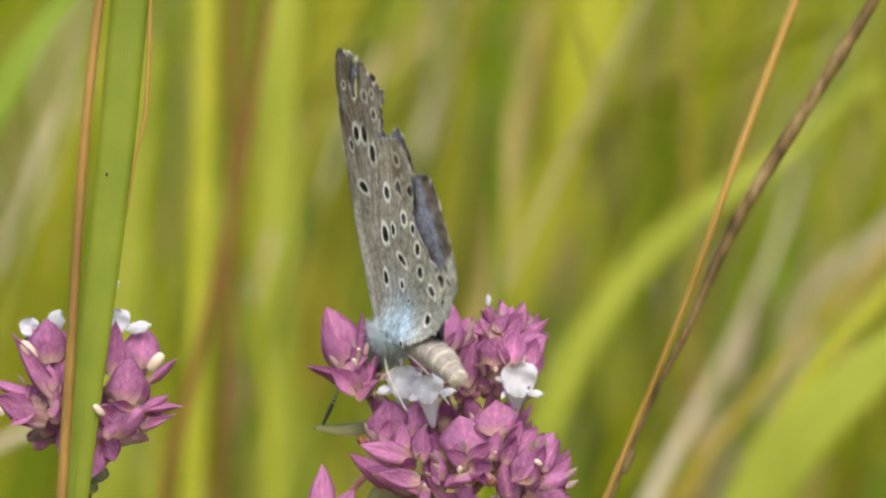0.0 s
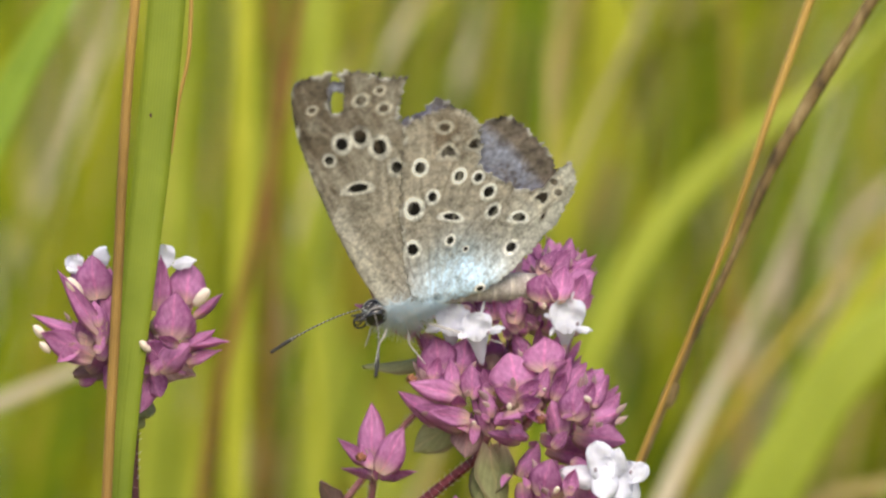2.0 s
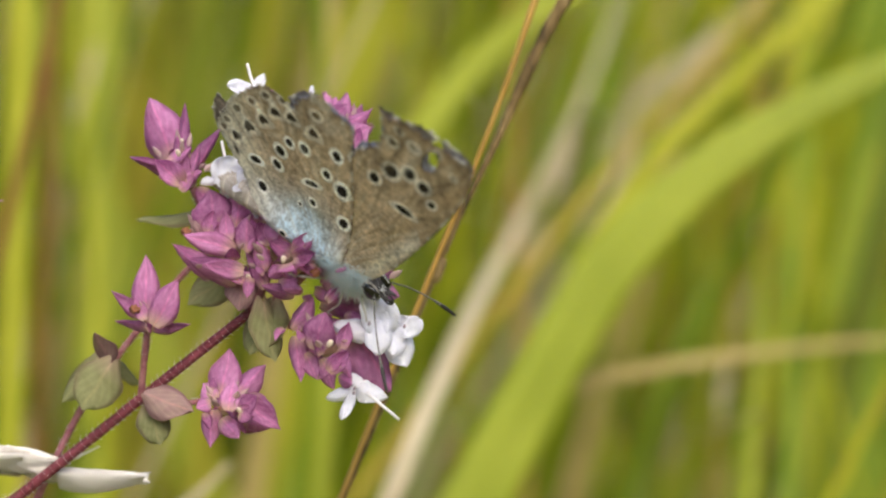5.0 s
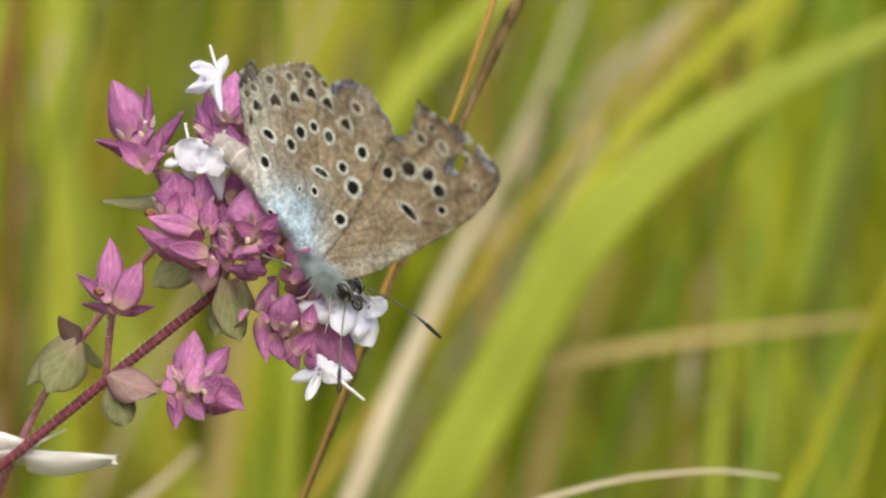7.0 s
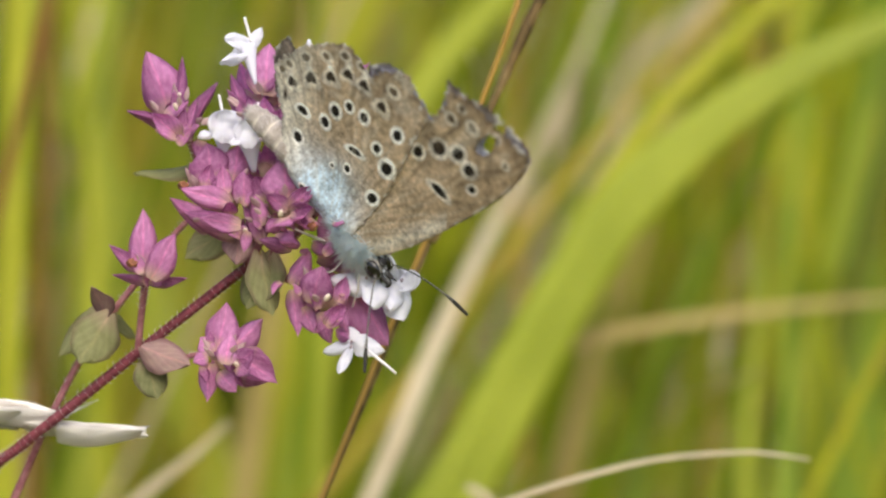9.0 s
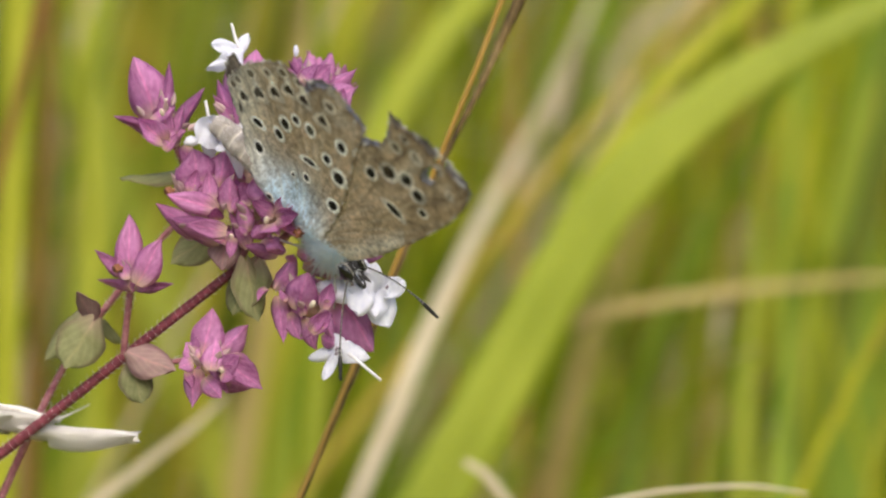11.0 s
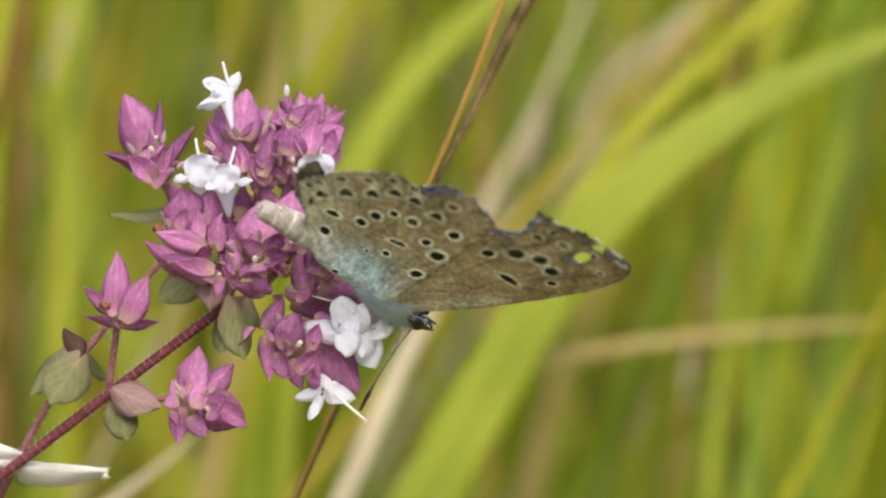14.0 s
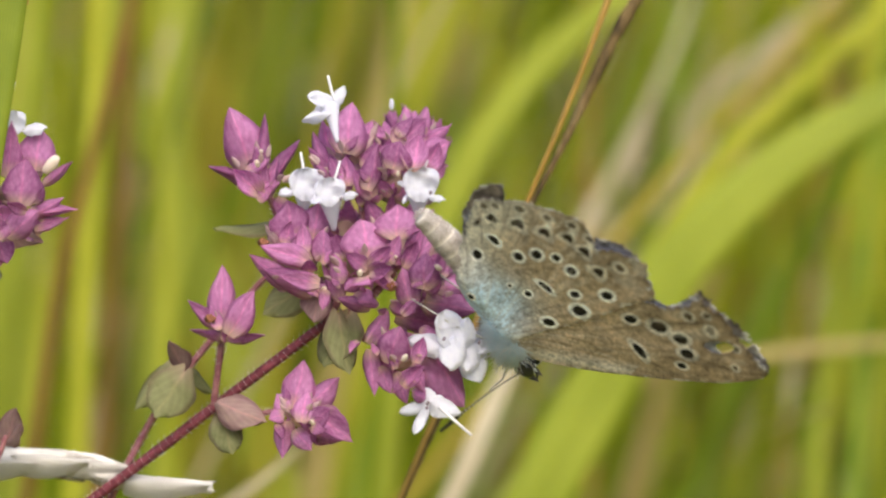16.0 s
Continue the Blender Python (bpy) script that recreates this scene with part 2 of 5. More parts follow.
def grass_blade(points, width, mat, label, fold=0.25, facing=(0.1, -1, 0.35), twist=0.0, group="grass in the meadow", tip=0.25, widths=None):
    p = list(reversed(rooted(points)))
    ob = thing("meadow_grass_plant", label, "grass", group, Matrix.Translation(p[0]))
    p = [q - p[0] for q in p]
    widths = widths or [width * 0.55, width * 0.75, width * 0.95, width, width * 0.9, width * tip]
    v, f, a = ribbon(p, [w * MM for w in widths], facing, fold, twist=twist, count=8 * (len(p) - 1))
    child("blade", mesh_of("blade", v, f, mat, a), ob)
    back = Vector(facing).normalized() * -0.12 * MM
    v, f, a = tube([q + back for q in p], [0.10 * w * MM for w in (width * 0.8, width, width * 0.7, width * 0.15)], 6, 8 * (len(p) - 1))
    child("midrib", mesh_of("midrib", v, f, mat, a), ob)
    return ob


# ---- ground and meadow ----
def ground():
    n, verts, faces = 60, [], []
    radii = [0] + [0.12 * 1.19 ** k for k in range(1, n)]
    for r in radii:
        for k in range(32):
            a = 2 * math.pi * k / 32
            x, y = r * math.cos(a), r * math.sin(a)
            z = 0.012 * noise.noise((x * 3, y * 3, 0)) * min(1, r * 3) - 0.006
            verts.append((x, y, z))
    for i in range(n - 1):
        o = i * 32
        faces += [(o + k, o + (k + 1) % 32, o + 32 + (k + 1) % 32, o + 32 + k)[::-1] for k in range(32)]
    thing("ground", "dry thatch and moss ground under the meadow grass", "ground", me=mesh_of("ground", verts, faces, GROUND), kind="structure")


def meadow():
    rng = random.Random(7)
    verts, faces = [], []
    for k in range(34000):
        y = 0.20 + 2.8 * rng.random() ** 1.7 if k > 420 else rng.uniform(0.09, 0.22)
        x = rng.uniform(-1, 1) * (0.16 + 0.30 * y)
        if k >= 5400:  # the rest of the meadow, left open where the camera looks in
            r, turn = 4.5 * rng.random() ** 0.7, rng.uniform(0, 2 * math.pi)
            x, y = r * math.cos(turn), r * math.sin(turn)
            if (y > 0 and abs(x) < 0.16 + 0.30 * y) or (abs(x) < 0.34 and -0.95 < y <= 0.05):
                continue
        h = rng.uniform(0.30, 0.62)
        w = rng.uniform(1.4, 4.6) * MM * (1 + 0.8 * min(max(y, 0), 2)) * (0.48 if k <= 420 else 1)
        lean = rng.gauss(0.16, 0.16)
        bend = rng.gauss(0.05, 0.12)
        away = rng.uniform(-0.12, 0.12)
        if y < 0.4 and away < 0:
            away = -away
        turn = rng.uniform(-0.9, 0.9)
        o = len(verts)
        for i in range(6):
            s = i / 5
            c = Vector((x + h * (lean * s + bend * s * s), y + h * away * s, h * s * (1 - 0.25 * abs(lean + bend) * s)))
            half = w / 2 * (0.7 + 0.6 * s if s < 0.5 else 1.0 - 1.0 * (s - 0.5) * 1.9)
            side = Vector((math.cos(turn), math.sin(turn), 0))
            verts += [c - side * half, c + side.cross(Vector((0, 0, 1))) * half * 0.4, c + side * half]
            if i:
                q = o + 3 * (i - 1)
                faces += [(q, q + 1, q + 4, q + 3), (q + 1, q + 2, q + 5, q + 4)]
    thing("meadow_grass", "dense blurred green and straw meadow grass behind the flowers", "grass", me=mesh_of("meadow_grass", verts, faces, MEADOW), kind="stuff")


ground()
meadow()

B_GREEN, B_LIME, B_STRAW = "broad fresh green grass blade, out of focus", "yellow-green arching grass blade, out of focus", "dry pale straw blade among green grass"
B_TAN, B_RUSSET, B_SHADE = "tan dry grass stalk, out of focus", "russet brown dry grass stalk", "dark green grass blade with shade painted into its colour"


def mark(u, v, d):
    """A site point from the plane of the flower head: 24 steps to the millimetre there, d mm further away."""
    k = (467.2 + d) / 467.2 / 24
    return ((u - 784) * k, d, (441 - v) * k)


def bg(points, d, width, mat, label, far=0.0, **kw):
    """far: how much further away the lowest point lies than the tip."""
    k = (467.2 + d) / 467.2 / 24
    n = len(points) - 1
    grass_blade([mark(u, v, d + far * (i / n) ** 1.5) for i, (u, v) in enumerate(points)], width * k, mat, label, **kw)


bg([(1629, -32), (1547, 36), (1429, 133), (1316, 240), (1249, 318), (1187, 402), (1113, 525), (1040, 680), (985, 830)], 110, 36, LIME, B_LIME, tip=0.85)
bg([(1890, 22), (1757, 92), (1587, 168), (1433, 255), (1308, 353), (1211, 455), (1132, 571), (1054, 702), (968, 852), (902, 970)], 100, 122, BROAD, B_GREEN, tip=0.22, fold=0.05)
bg([(1178, 180), (1166, 280), (1150, 390), (1140, 520)], 190, 70, STRAW, B_STRAW, far=300, tip=0.8)
bg([(1680, 250), (1600, 480), (1530, 760), (1490, 1000)], 150, 60, FRESH, B_GREEN)
bg([(1420, 420), (1370, 600), (1330, 800), (1310, 1000)], 170, 60, FRESH, B_GREEN)
bg([(1247, -60), (1177, 120), (1082, 310), (988, 480), (903, 650), (797, 890), (745, 1010)], 145, 34, STRAW, B_STRAW, far=-95, fold=0.1, tip=0.12)
bg([(1750, 595), (1568, 605), (1330, 630), (1140, 665), (1050, 710), (1010, 780), (990, 870)], 105, 38, TAN, B_TAN, fold=0.1)
bg([(1720, 700), (1568, 740), (1400, 830), (1300, 930)], 190, 45, TAN, B_TAN)
bg([(1250, -400), (1080, -250), (900, -140), (740, -60), (640, 100), (600, 400)], 120, 80, LIME, B_LIME, far=350)
bg([(1383, -213), (1301, -155), (1199, -68), (1077, 9), (954, 116), (861, 233), (770, 420), (700, 640), (660, 900)], 120, 62, FRESH, B_GREEN)
bg([(-20, -420), (-120, -290), (-230, -110), (-330, 90), (-380, 300)], 75, 110, GREEN, B_GREEN)
bg([(205, -700), (185, -200), (172, 100), (160, 350), (145, 600), (130, 900)], 95, 44, LIME, B_LIME, tip=0.8)
bg([(262, -650), (228, 60), (212, 350), (195, 600), (180, 900)], 110, 28, RUSSET, "fading russet grass blade", tip=0.8)
bg([(310, -400), (250, -80), (190, 180), (110, 480), (60, 800)], 85, 26, RUSSET, B_RUSSET, tip=0.8)
bg([(70, -300), (20, 250), (10, 420), (10, 640), (0, 900)], 150, 130, FRESH, B_GREEN, tip=0.6)
bg([(330, -420), (270, -200), (215, 60), (330, 400)], 170, 90, FRESH, B_GREEN)
bg([(470, -310), (410, -210), (350, -100), (330, 80), (330, 400)], 150, 80, STRAW, B_STRAW, far=420)
bg([(600, -280), (565, -170), (530, -60), (520, 120), (510, 400)], 180, 85, STRAW, B_STRAW, far=420)
bg([(800, -420), (765, -250), (730, -100), (690, 120)], 150, 45, TAN, B_TAN)
bg([(720, -420), (560, -290), (340, -96), (300, 100)], 200, 40, TAN, B_TAN)
bg([(60, 330), (-80, 370), (-200, 415), (-330, 470), (-460, 540)], 90, 40, STRAW, B_STRAW, fold=0.1)
bg([(1500, -60), (1420, 60), (1330, 200), (1270, 400)], 170, 60, TAN, "pale tan dry grass blade")
bg([(1600, -500), (1560, 100), (1530, 400), (1520, 700), (1500, 950)], 160, 90, LIME, B_LIME, tip=0.8)
bg([(330, -500), (310, 100), (290, 500), (270, 900)], 160, 80, FRESH, B_GREEN, tip=0.7)
bg([(1740, -400), (1660, 300), (1640, 600), (1620, 950)], 190, 110, GREEN, B_GREEN, tip=0.8)
bg([(980, -700), (830, -100), (700, 200), (640, 500), (600, 900)], 220, 130, LIME, B_LIME, tip=0.7)
bg([(560, -600), (480, 20), (440, 300), (420, 600), (380, 900)], 240, 120, FRESH, B_GREEN, tip=0.7)
bg([(470, -600), (380, 100), (330, 400), (300, 700), (290, 950)], 230, 90, LIME, B_LIME, tip=0.7)
bg([(1200, 200), (1170, 280), (1120, 420), (1100, 700)], 190, 70, STRAW, B_STRAW, far=400)


def fleck(points, d, width):
    """A broken dry blade end on a thin stalk, deep in the blur."""
    d, width = d + 60, width * 0.62
    k = (467.2 + d) / 467.2 / 24
    share = (len(points) - 1) / (len(rooted([mark(u, v, d) for u, v in points])) - 1)
    steps = [(x / 79 - 1 + share) / share for x in range(80)]
    widths = [k * width * (0.06 + 0.94 * math.sin(math.pi * min(1.0, max(0.0, x)) ** 0.8) ** 0.7) for x in steps]
    grass_blade([mark(u, v, d) for u, v in points], k * width * 0.2, STRAW, "broken pale dry grass leaf on a thin stalk", fold=0.1, widths=widths, facing=(0.2, -1, 0.8))


# Bent and broken dry pieces and single blades that catch the light behind the flowers.
bg([(1386, -343), (1285, -301), (1184, -259), (1063, -212), (931, -135), (798, -49), (700, 50), (620, 160)], 100, 66, LIME, B_LIME, tip=0.7, far=420)
bg([(845, -318), (869, -258), (893, -157), (889, -6), (864, 113)], 85, 20, STRAW, "bowed pale dry grass blade", tip=0.8, far=160)
bg([(816, -340), (793, -240), (764, -80), (715, 79)], 130, 26, TAN, B_TAN, far=200)
bg([(796, -340), (644, -269), (521, -177), (439, -89)], 100, 26, TAN, B_TAN, far=150)
fleck([(504, -288), (472, -208), (419, -120), (390, -20)], 82, 40)
fleck([(600, -305), (587, -205), (559, -76)], 90, 42)
fleck([(1375, 57), (1304, 115), (1241, 193), (1200, 312)], 80, 34)
fleck([(1097, 359), (1066, 408), (1040, 497)], 84, 38)
fleck([(-18, -302), (-50, -203), (-103, -104), (-140, 35)], 90, 46)
fleck([(1250, 246), (1226, 290), (1200, 345)], 70, 30)
fleck([(1150, 180), (1127, 253), (1105, 342)], 80, 44)
fleck([(1410, 628), (1402, 671), (1394, 731)], 72, 30)
fleck([(1423, 10), (1361, 89), (1298, 167), (1258, 266)], 84, 38)
bg([(1477, 718), (1355, 760), (1234, 807), (1132, 884)], 90, 24, TAN, B_TAN, far=120)
fleck([(1520, 724), (1508, 784), (1498, 863)], 84, 20)
fleck([(308, 32), (286, 102), (256, 181)], 80, 34)
bg([(1230, 245), (1218, 315), (1166, 363), (1076, 381), (918, 326), (798, 307)], 62, 8, STRAW, "thin curled dry grass blade", fold=0.1, tip=0.8, far=200)
bg([(973, 148), (991, 218), (979, 288), (937, 357)], 66, 9, STRAW, "thin curled dry grass blade", fold=0.1, tip=0.8, far=200)
# Two blades with shade painted into their colour, to darken bright patches.
bg([(994, 310), (961, 460), (919, 609), (866, 728)], 140, 44, SHADE_GREEN, B_SHADE)
bg([(1752, 79), (1723, 198), (1700, 338), (1661, 487)], 150, 60, SHADE_GREEN, B_SHADE, tip=0.7)
bg([(1474, 413), (1463, 633), (1441, 912)], 120, 40, FRESH, B_GREEN)


# ---- near stems ----
def grass_stem(points, d, radii, mat, label, nodes, seed, uneven):
    """A dry culm with swollen nodes; returns the thing, standing at its foot."""
    p = list(reversed(rooted([mark(u, v, d) for u, v in points])))
    ob = thing("dry_grass_plant", label, "grass", "grass stems near the flowers", Matrix.Translation(p[0]))
    p = [q - p[0] for q in p]
    v, f, a = tube(p, [r * MM for r in radii], 8, 260, uneven, seed)
    child("culm", mesh_of("culm", v, f, mat, a), ob)
    line = spline(p, 200)
    for s, r, length in nodes:
        i = int(s * 200)
        q = [line[i], line[min(i + 2, 200)]]
        c, w = q[0], (q[1] - q[0]).normalized()
        v, f, a = tube([c - w * length * MM, c, c + w * length * 1.6 * MM, c + w * length * 3 * MM], [x * r * MM for x in (0.9, 1.2, 1.15, 0.95)], 8, 10)
        child("node", mesh_of("node", v, f, BROWN, a), ob, "swollen brown node")
    return ob


STEMS, ARCH = [], []


def near_stems():
    g = "grass stems near the flowers"
    STEMS.append(grass_stem(((1385, -400), (1280, -236), (1108, 30), (1003, 244), (940, 365), (860, 545), (765, 765), (690, 930), (610, 1110)), 12,
                            [0.24] * 20 + [0.34, 0.56, 0.56, 0.38], BROWN, "dry dark brown mottled grass stem leaning", ((0.78, 0.5, 0.5),), 3, 0.12))
    STEMS.append(grass_stem(((1238, -400), (1204, -330), (1097, -56), (1014, 165), (945, 330), (880, 480), (785, 700), (700, 900), (620, 1080)), 10.6,
                            [0.20] * 20 + [0.22, 0.34, 0.36, 0.25], ORANGE, "thin orange dry grass stem crossing a brown one", (), 4, 0.05))
    grass_stem(((15, -420), (-4, -300), (-32, -56), (-60, 300), (-84, 600), (-96, 800)), -7,
               (0.6, 0.6, 0.56, 0.52, 0.46, 0.42, 0.38), STALK, "orange brown upright dry grass stem with a node", ((0.50, 0.55, 0.6),), 5, 0.04)
    blade = grass_blade([mark(u, v, -5) for u, v in ((80, -520), (58, -356), (35, -150), (8, 60), (-28, 300), (-58, 520), (-84, 800))], 3.0, NEAR_GREEN,
                "upright green grass blade with brown dried edge", fold=0.12, facing=(0.1, -1, 0.25), group=g,
                widths=[1.0, 1.0, 1.0, 1.0, 1.2, 1.8, 2.35, 2.7, 2.9])
    speck = blob_mesh("speck", STEM_DARK, 0.10 * MM, 0.05 * MM, 0.16 * MM, 6, 6, 0.2)
    child("speck", speck, blade, "small dark speck", Matrix.Translation(at(*mark(13, -60, -6.0)) - blade.location))
    foot = at(*mark(48, 10, -6))
    ob = thing("dry_leaf_edge", "curled brown dried edge along a green grass blade", "grass", g, Matrix.Translation(foot))
    p = [at(*mark(u, v, -6)) - foot for u, v in ((98, -420), (93, -300), (84, -170), (64, -86), (48, 10))]
    v, f, a = tube(p, [r * MM for r in (0.12, 0.16, 0.16, 0.12, 0.05)], 6, 30, 0.1, 6)
    child("dry_margin", mesh_of("dry_margin", v, f, ORANGE, a), ob)
    ARCH.append(grass_blade([mark(u, v, 28) for u, v in ((1562, 920), (1500, 910), (1435, 905), (1285, 915), (1135, 949), (1005, 990), (900, 1040))], 0.75, STRAW,
                "thin pale dry blade arching low", facing=(0, -0.6, 1), group=g, tip=0.2))


bg([(950, 915), (988, 940), (1035, 1005), (1080, 1090)], 60, 30, STRAW, "bent pale dry blade low in the grass", fold=0.1, tip=0.4)
bg([(530, 790), (470, 845), (390, 905), (300, 975)], 70, 30, STRAW, "pale dry blade lying slantwise", fold=0.1, tip=0.3)

bg([(1565, 60), (1535, 390), (1520, 700), (1512, 950)], 120, 34, GREEN, B_GREEN)
bg([(1500, 330), (1400, 470), (1300, 680), (1240, 900)], 140, 60, GREEN, B_GREEN)

rng_far = random.Random(23)
for k in range(30):  # single stalks and narrow blades in the blur behind
    u, d = rng_far.uniform(-420, 1900), rng_far.uniform(125, 240)
    lean = rng_far.gauss(0.28, 0.22) * 600
    top = rng_far.uniform(-620, 150)
    # The dark green ones carry shade in their colour.
    mat, label = ((LIME, "narrow yellow-green grass blade, out of focus"), (RUSSET, B_RUSSET), (STRAW, "narrow pale dry grass stalk"), (SHADE_GREEN, B_SHADE), (GREEN, "narrow green grass blade, out of focus"))[(0, 3, 2, 4, 1, 3, 0, 4, 2, 3)[k % 10]]
    if u > 620:
        lean *= 1.7
        if mat is STRAW:
            mat, label = GREEN, "narrow green grass blade, out of focus"
    bg([(u + lean * (1.0 - 0.25 * q) * (1 - q), top + 1200 * q) for q in (0, 0.25, 0.5, 0.75, 1.0)], d, rng_far.uniform(14, 34), mat, label, tip=0.2)

# ---- oregano ----
PLACE = {}


def put(name, me, parent, world_m, label=""):
    """A part at a pose in the world, under its thing or part."""
    ob = new(name, me)
    ob.parent = parent
    ob.matrix_basis = PLACE[parent].inverted() @ world_m
    PLACE[ob] = world_m.copy()
    return tagged(ob, label)


def base_thing(name, label, category, m, group=""):
    ob = thing(name, label, category, group, m)
    PLACE[ob] = m.copy()
    return ob


def frame_of(origin, along, out):
    """A pose whose z runs along, and whose y looks out."""
    z = Vector(along).normalized()
    y = Vector(out)
    y = (y - z * y.dot(z))
    y = y.normalized() if y.length > 1e-6 else z.orthogonal().normalized()
    x = y.cross(z)
    m = Matrix((x, y, z)).transposed().to_4x4()
    m.translation = origin
    return m


def petal_mesh(name, mat, width, cup, curl, point, rows=7, cols=5, thick=0.02, wave=0.0, seed=1, fold=0.0, heart=0.0):
    """A bract, leaf or petal of length 1 along z: width, cupped and creased across, curled outwards along, point 0 round to 1 sharp."""
    verts, faces, along, across = [], [], [], []
    for layer in (0, 1):
        for i in range(rows + 1):
            t = i / rows
            round_w = math.sqrt(max(0.0, 1 - (2 * t - 1) ** 2)) if t > 0.5 else math.sin(math.pi * min(1, t + 0.06)) ** 0.7
            sharp_w = max(0.0, math.sin(math.pi * min(1.0, (t * 0.95 + 0.05)) ** 0.72)) ** 0.9 * (1 - 0.3 * t)
            w = width / 2 * max(0.02, (1 - point) * round_w + point * sharp_w)
            for k in range(cols):
                s = 2 * k / (cols - 1) - 1
                y = -(cup * s * s + fold * abs(s)) * width * (1 - 0.5 * t) + curl * (t - 0.35) ** 2 * (1 if t > 0.35 else 0.3)
                y += wave * noise.noise((s * 1.7, t * 2.6, seed * 7.3)) * (0.3 + abs(s))
                z = t * (1 - 0.06 * abs(s)) - heart * (1 - t) ** 3 * (1 - (2 * abs(s) - 1) ** 2)
                verts.append((s * w + wave * 0.5 * noise.noise((t * 3.1, s, seed * 3.1)), y - layer * thick, z))
                along.append(t)
                across.append((s + 1) / 2)
    n = (rows + 1) * cols
    for i in range(rows):
        for k in range(cols - 1):
            a = i * cols + k
            faces.append((a, a + 1, a + cols + 1, a + cols))
            faces.append((n + a + 1, n + a, n + a + cols, n + a + cols + 1))
        for k in (0, cols - 1):
            a = i * cols + k
            faces.append((a, a + cols, n + a + cols, n + a) if k == 0 else (a + cols, a, n + a, n + a + cols))
    return mesh_of(name, verts, faces, mat, {"along": along, "across": across})


def blob_mesh(name, mat, rx, ry, rz, rows=8, cols=10, lumps=0.1, scale=3.0, taper=0.0):
    verts, faces, along, across = [], [], [], []
    for i in range(rows + 1):
        th = math.pi * i / rows
        for k in range(cols):
            a = 2 * math.pi * k / cols
            v = Vector((math.sin(th) * math.cos(a), math.sin(th) * math.sin(a), -math.cos(th)))
            g = 1 + lumps * noise.noise(v * scale) - taper * v.z
            verts.append((v.x * rx * g, v.y * ry * g, v.z * rz))
            along.append(i / rows)
            across.append(k / cols)
    for i in range(rows):
        o = i * cols
        faces += [(o + k, o + (k + 1) % cols, o + cols + (k + 1) % cols, o + cols + k) for k in range(cols)]
    return mesh_of(name, verts, faces, mat, {"along": along, "across": across})


def bract_mesh(name, mat, cup, curl, sharp, seed, fold=0.0, wave=0.11, rows=10, cols=7, thick=0.014):
    """An egg-shaped bract, 1 long and 1 wide: bulging (cup over 0) or hollow towards y, creased, its tip curled; sharp under 0.7 blunt, over 1 drawn out."""
    verts, faces, along, across = [], [], [], []
    top = max((q / 40 + 0.06) ** 0.6 * (1 - q / 40) ** sharp for q in range(40))
    for layer in (0, 1):
        for i in range(rows + 1):
            t = 1 - (1 - i / rows) ** 1.15
            w = 0.5 * max(0.012, (t + 0.06) ** 0.6 * (1 - t) ** sharp / top)
            for k in range(cols):
                q = 2 * k / (cols - 1) - 1
                y = -2 * cup * q * q * w - fold * abs(q) * w + cup * 0.3 * math.sin(math.pi * t) + curl * max(0.0, t - 0.4) ** 2
                y += wave * noise.noise((q * 1.2, t * 2.4, seed * 5.7)) * (0.35 + abs(q)) + 0.4 * wave * noise.noise((q * 3.1, t * 6.0, seed * 2.3))
                x = q * w * (1 + 0.16 * noise.noise((t * 3.4, q * 0.4 + 2, seed * 4.1))) + 0.06 * noise.noise((t * 1.8, 0.5, seed * 3.1))
                verts.append((x, y - layer * thick, t + 0.03 * noise.noise((q * 2, 0.3, seed * 1.7)) * t))
                along.append(t)
                across.append((q + 1) / 2)
    n = (rows + 1) * cols
    for i in range(rows):
        for k in range(cols - 1):
            a = i * cols + k
            faces.append((a, a + 1, a + cols + 1, a + cols))
            faces.append((n + a + 1, n + a, n + a + cols, n + a + cols + 1))
        for k in (0, cols - 1):
            a = i * cols + k
            faces.append((a, a + cols, n + a + cols, n + a) if k == 0 else (a + cols, a, n + a, n + a + cols))
    return mesh_of(name, verts, faces, mat, {"along": along, "across": across})


# Each kind in three growths: bulging round, bulging pointed, hollow round, hollow pointed.
BRACTS = [[bract_mesh("bract", BRACT, c, u, p, 3 * i + g + 1, f) for g, f in enumerate((0.15, 0.40, -0.25))] for i, (c, u, p) in enumerate(((0.12, -0.3, 0.92), (0.10, 0.40, 1.12), (-0.16, 0.35, 0.92), (-0.12, -0.4, 1.05)))]
LEAF = petal_mesh("leaf", BRACT_GREEN, 0.80, 0.02, 0.15, 0.42, 10, 9, 0.012, 0.07, 8, 0.08, 0.16)
LEAF_PINK = petal_mesh("leaf", PINK_LEAF, 0.68, 0.03, 0.2, 0.60, 10, 9, 0.012, 0.07, 9, 0.12, 0.05)
LOBE = [bract_mesh("petal", PETAL, c, u, p, 40 + i, f, 0.24, thick=0.02) for i, (c, u, p, f) in enumerate(((0.08, -0.35, 0.66, 0.15), (-0.10, 0.2, 0.50, -0.1), (0.06, 0.3, 0.85, 0.25)))]
HOOD = bract_mesh("hood", PETAL, 0.12, 0.25, 0.34, 44, -0.15, 0.30, 12, 11, 0.02)
BUD = blob_mesh("bud", BUD_CREAM, 0.24, 0.24, 0.48, 8, 8, 0.3)
CUP = petal_mesh("sepal", SEPAL, 0.42, 0.3, 0.1, 0.95, 5, 5, 0.03, 0.05, 12)
ANTHER_ME = blob_mesh("anther", ANTHER, 0.10, 0.10, 0.14, 5, 6, 0.2)
S3 = SITE.to_3x3()


def way(x, y, z):
    return (S3 @ Vector((x, y, z))).normalized()


def scaled(m, s):
    return m @ Matrix.Diagonal((s, s, s, 1))


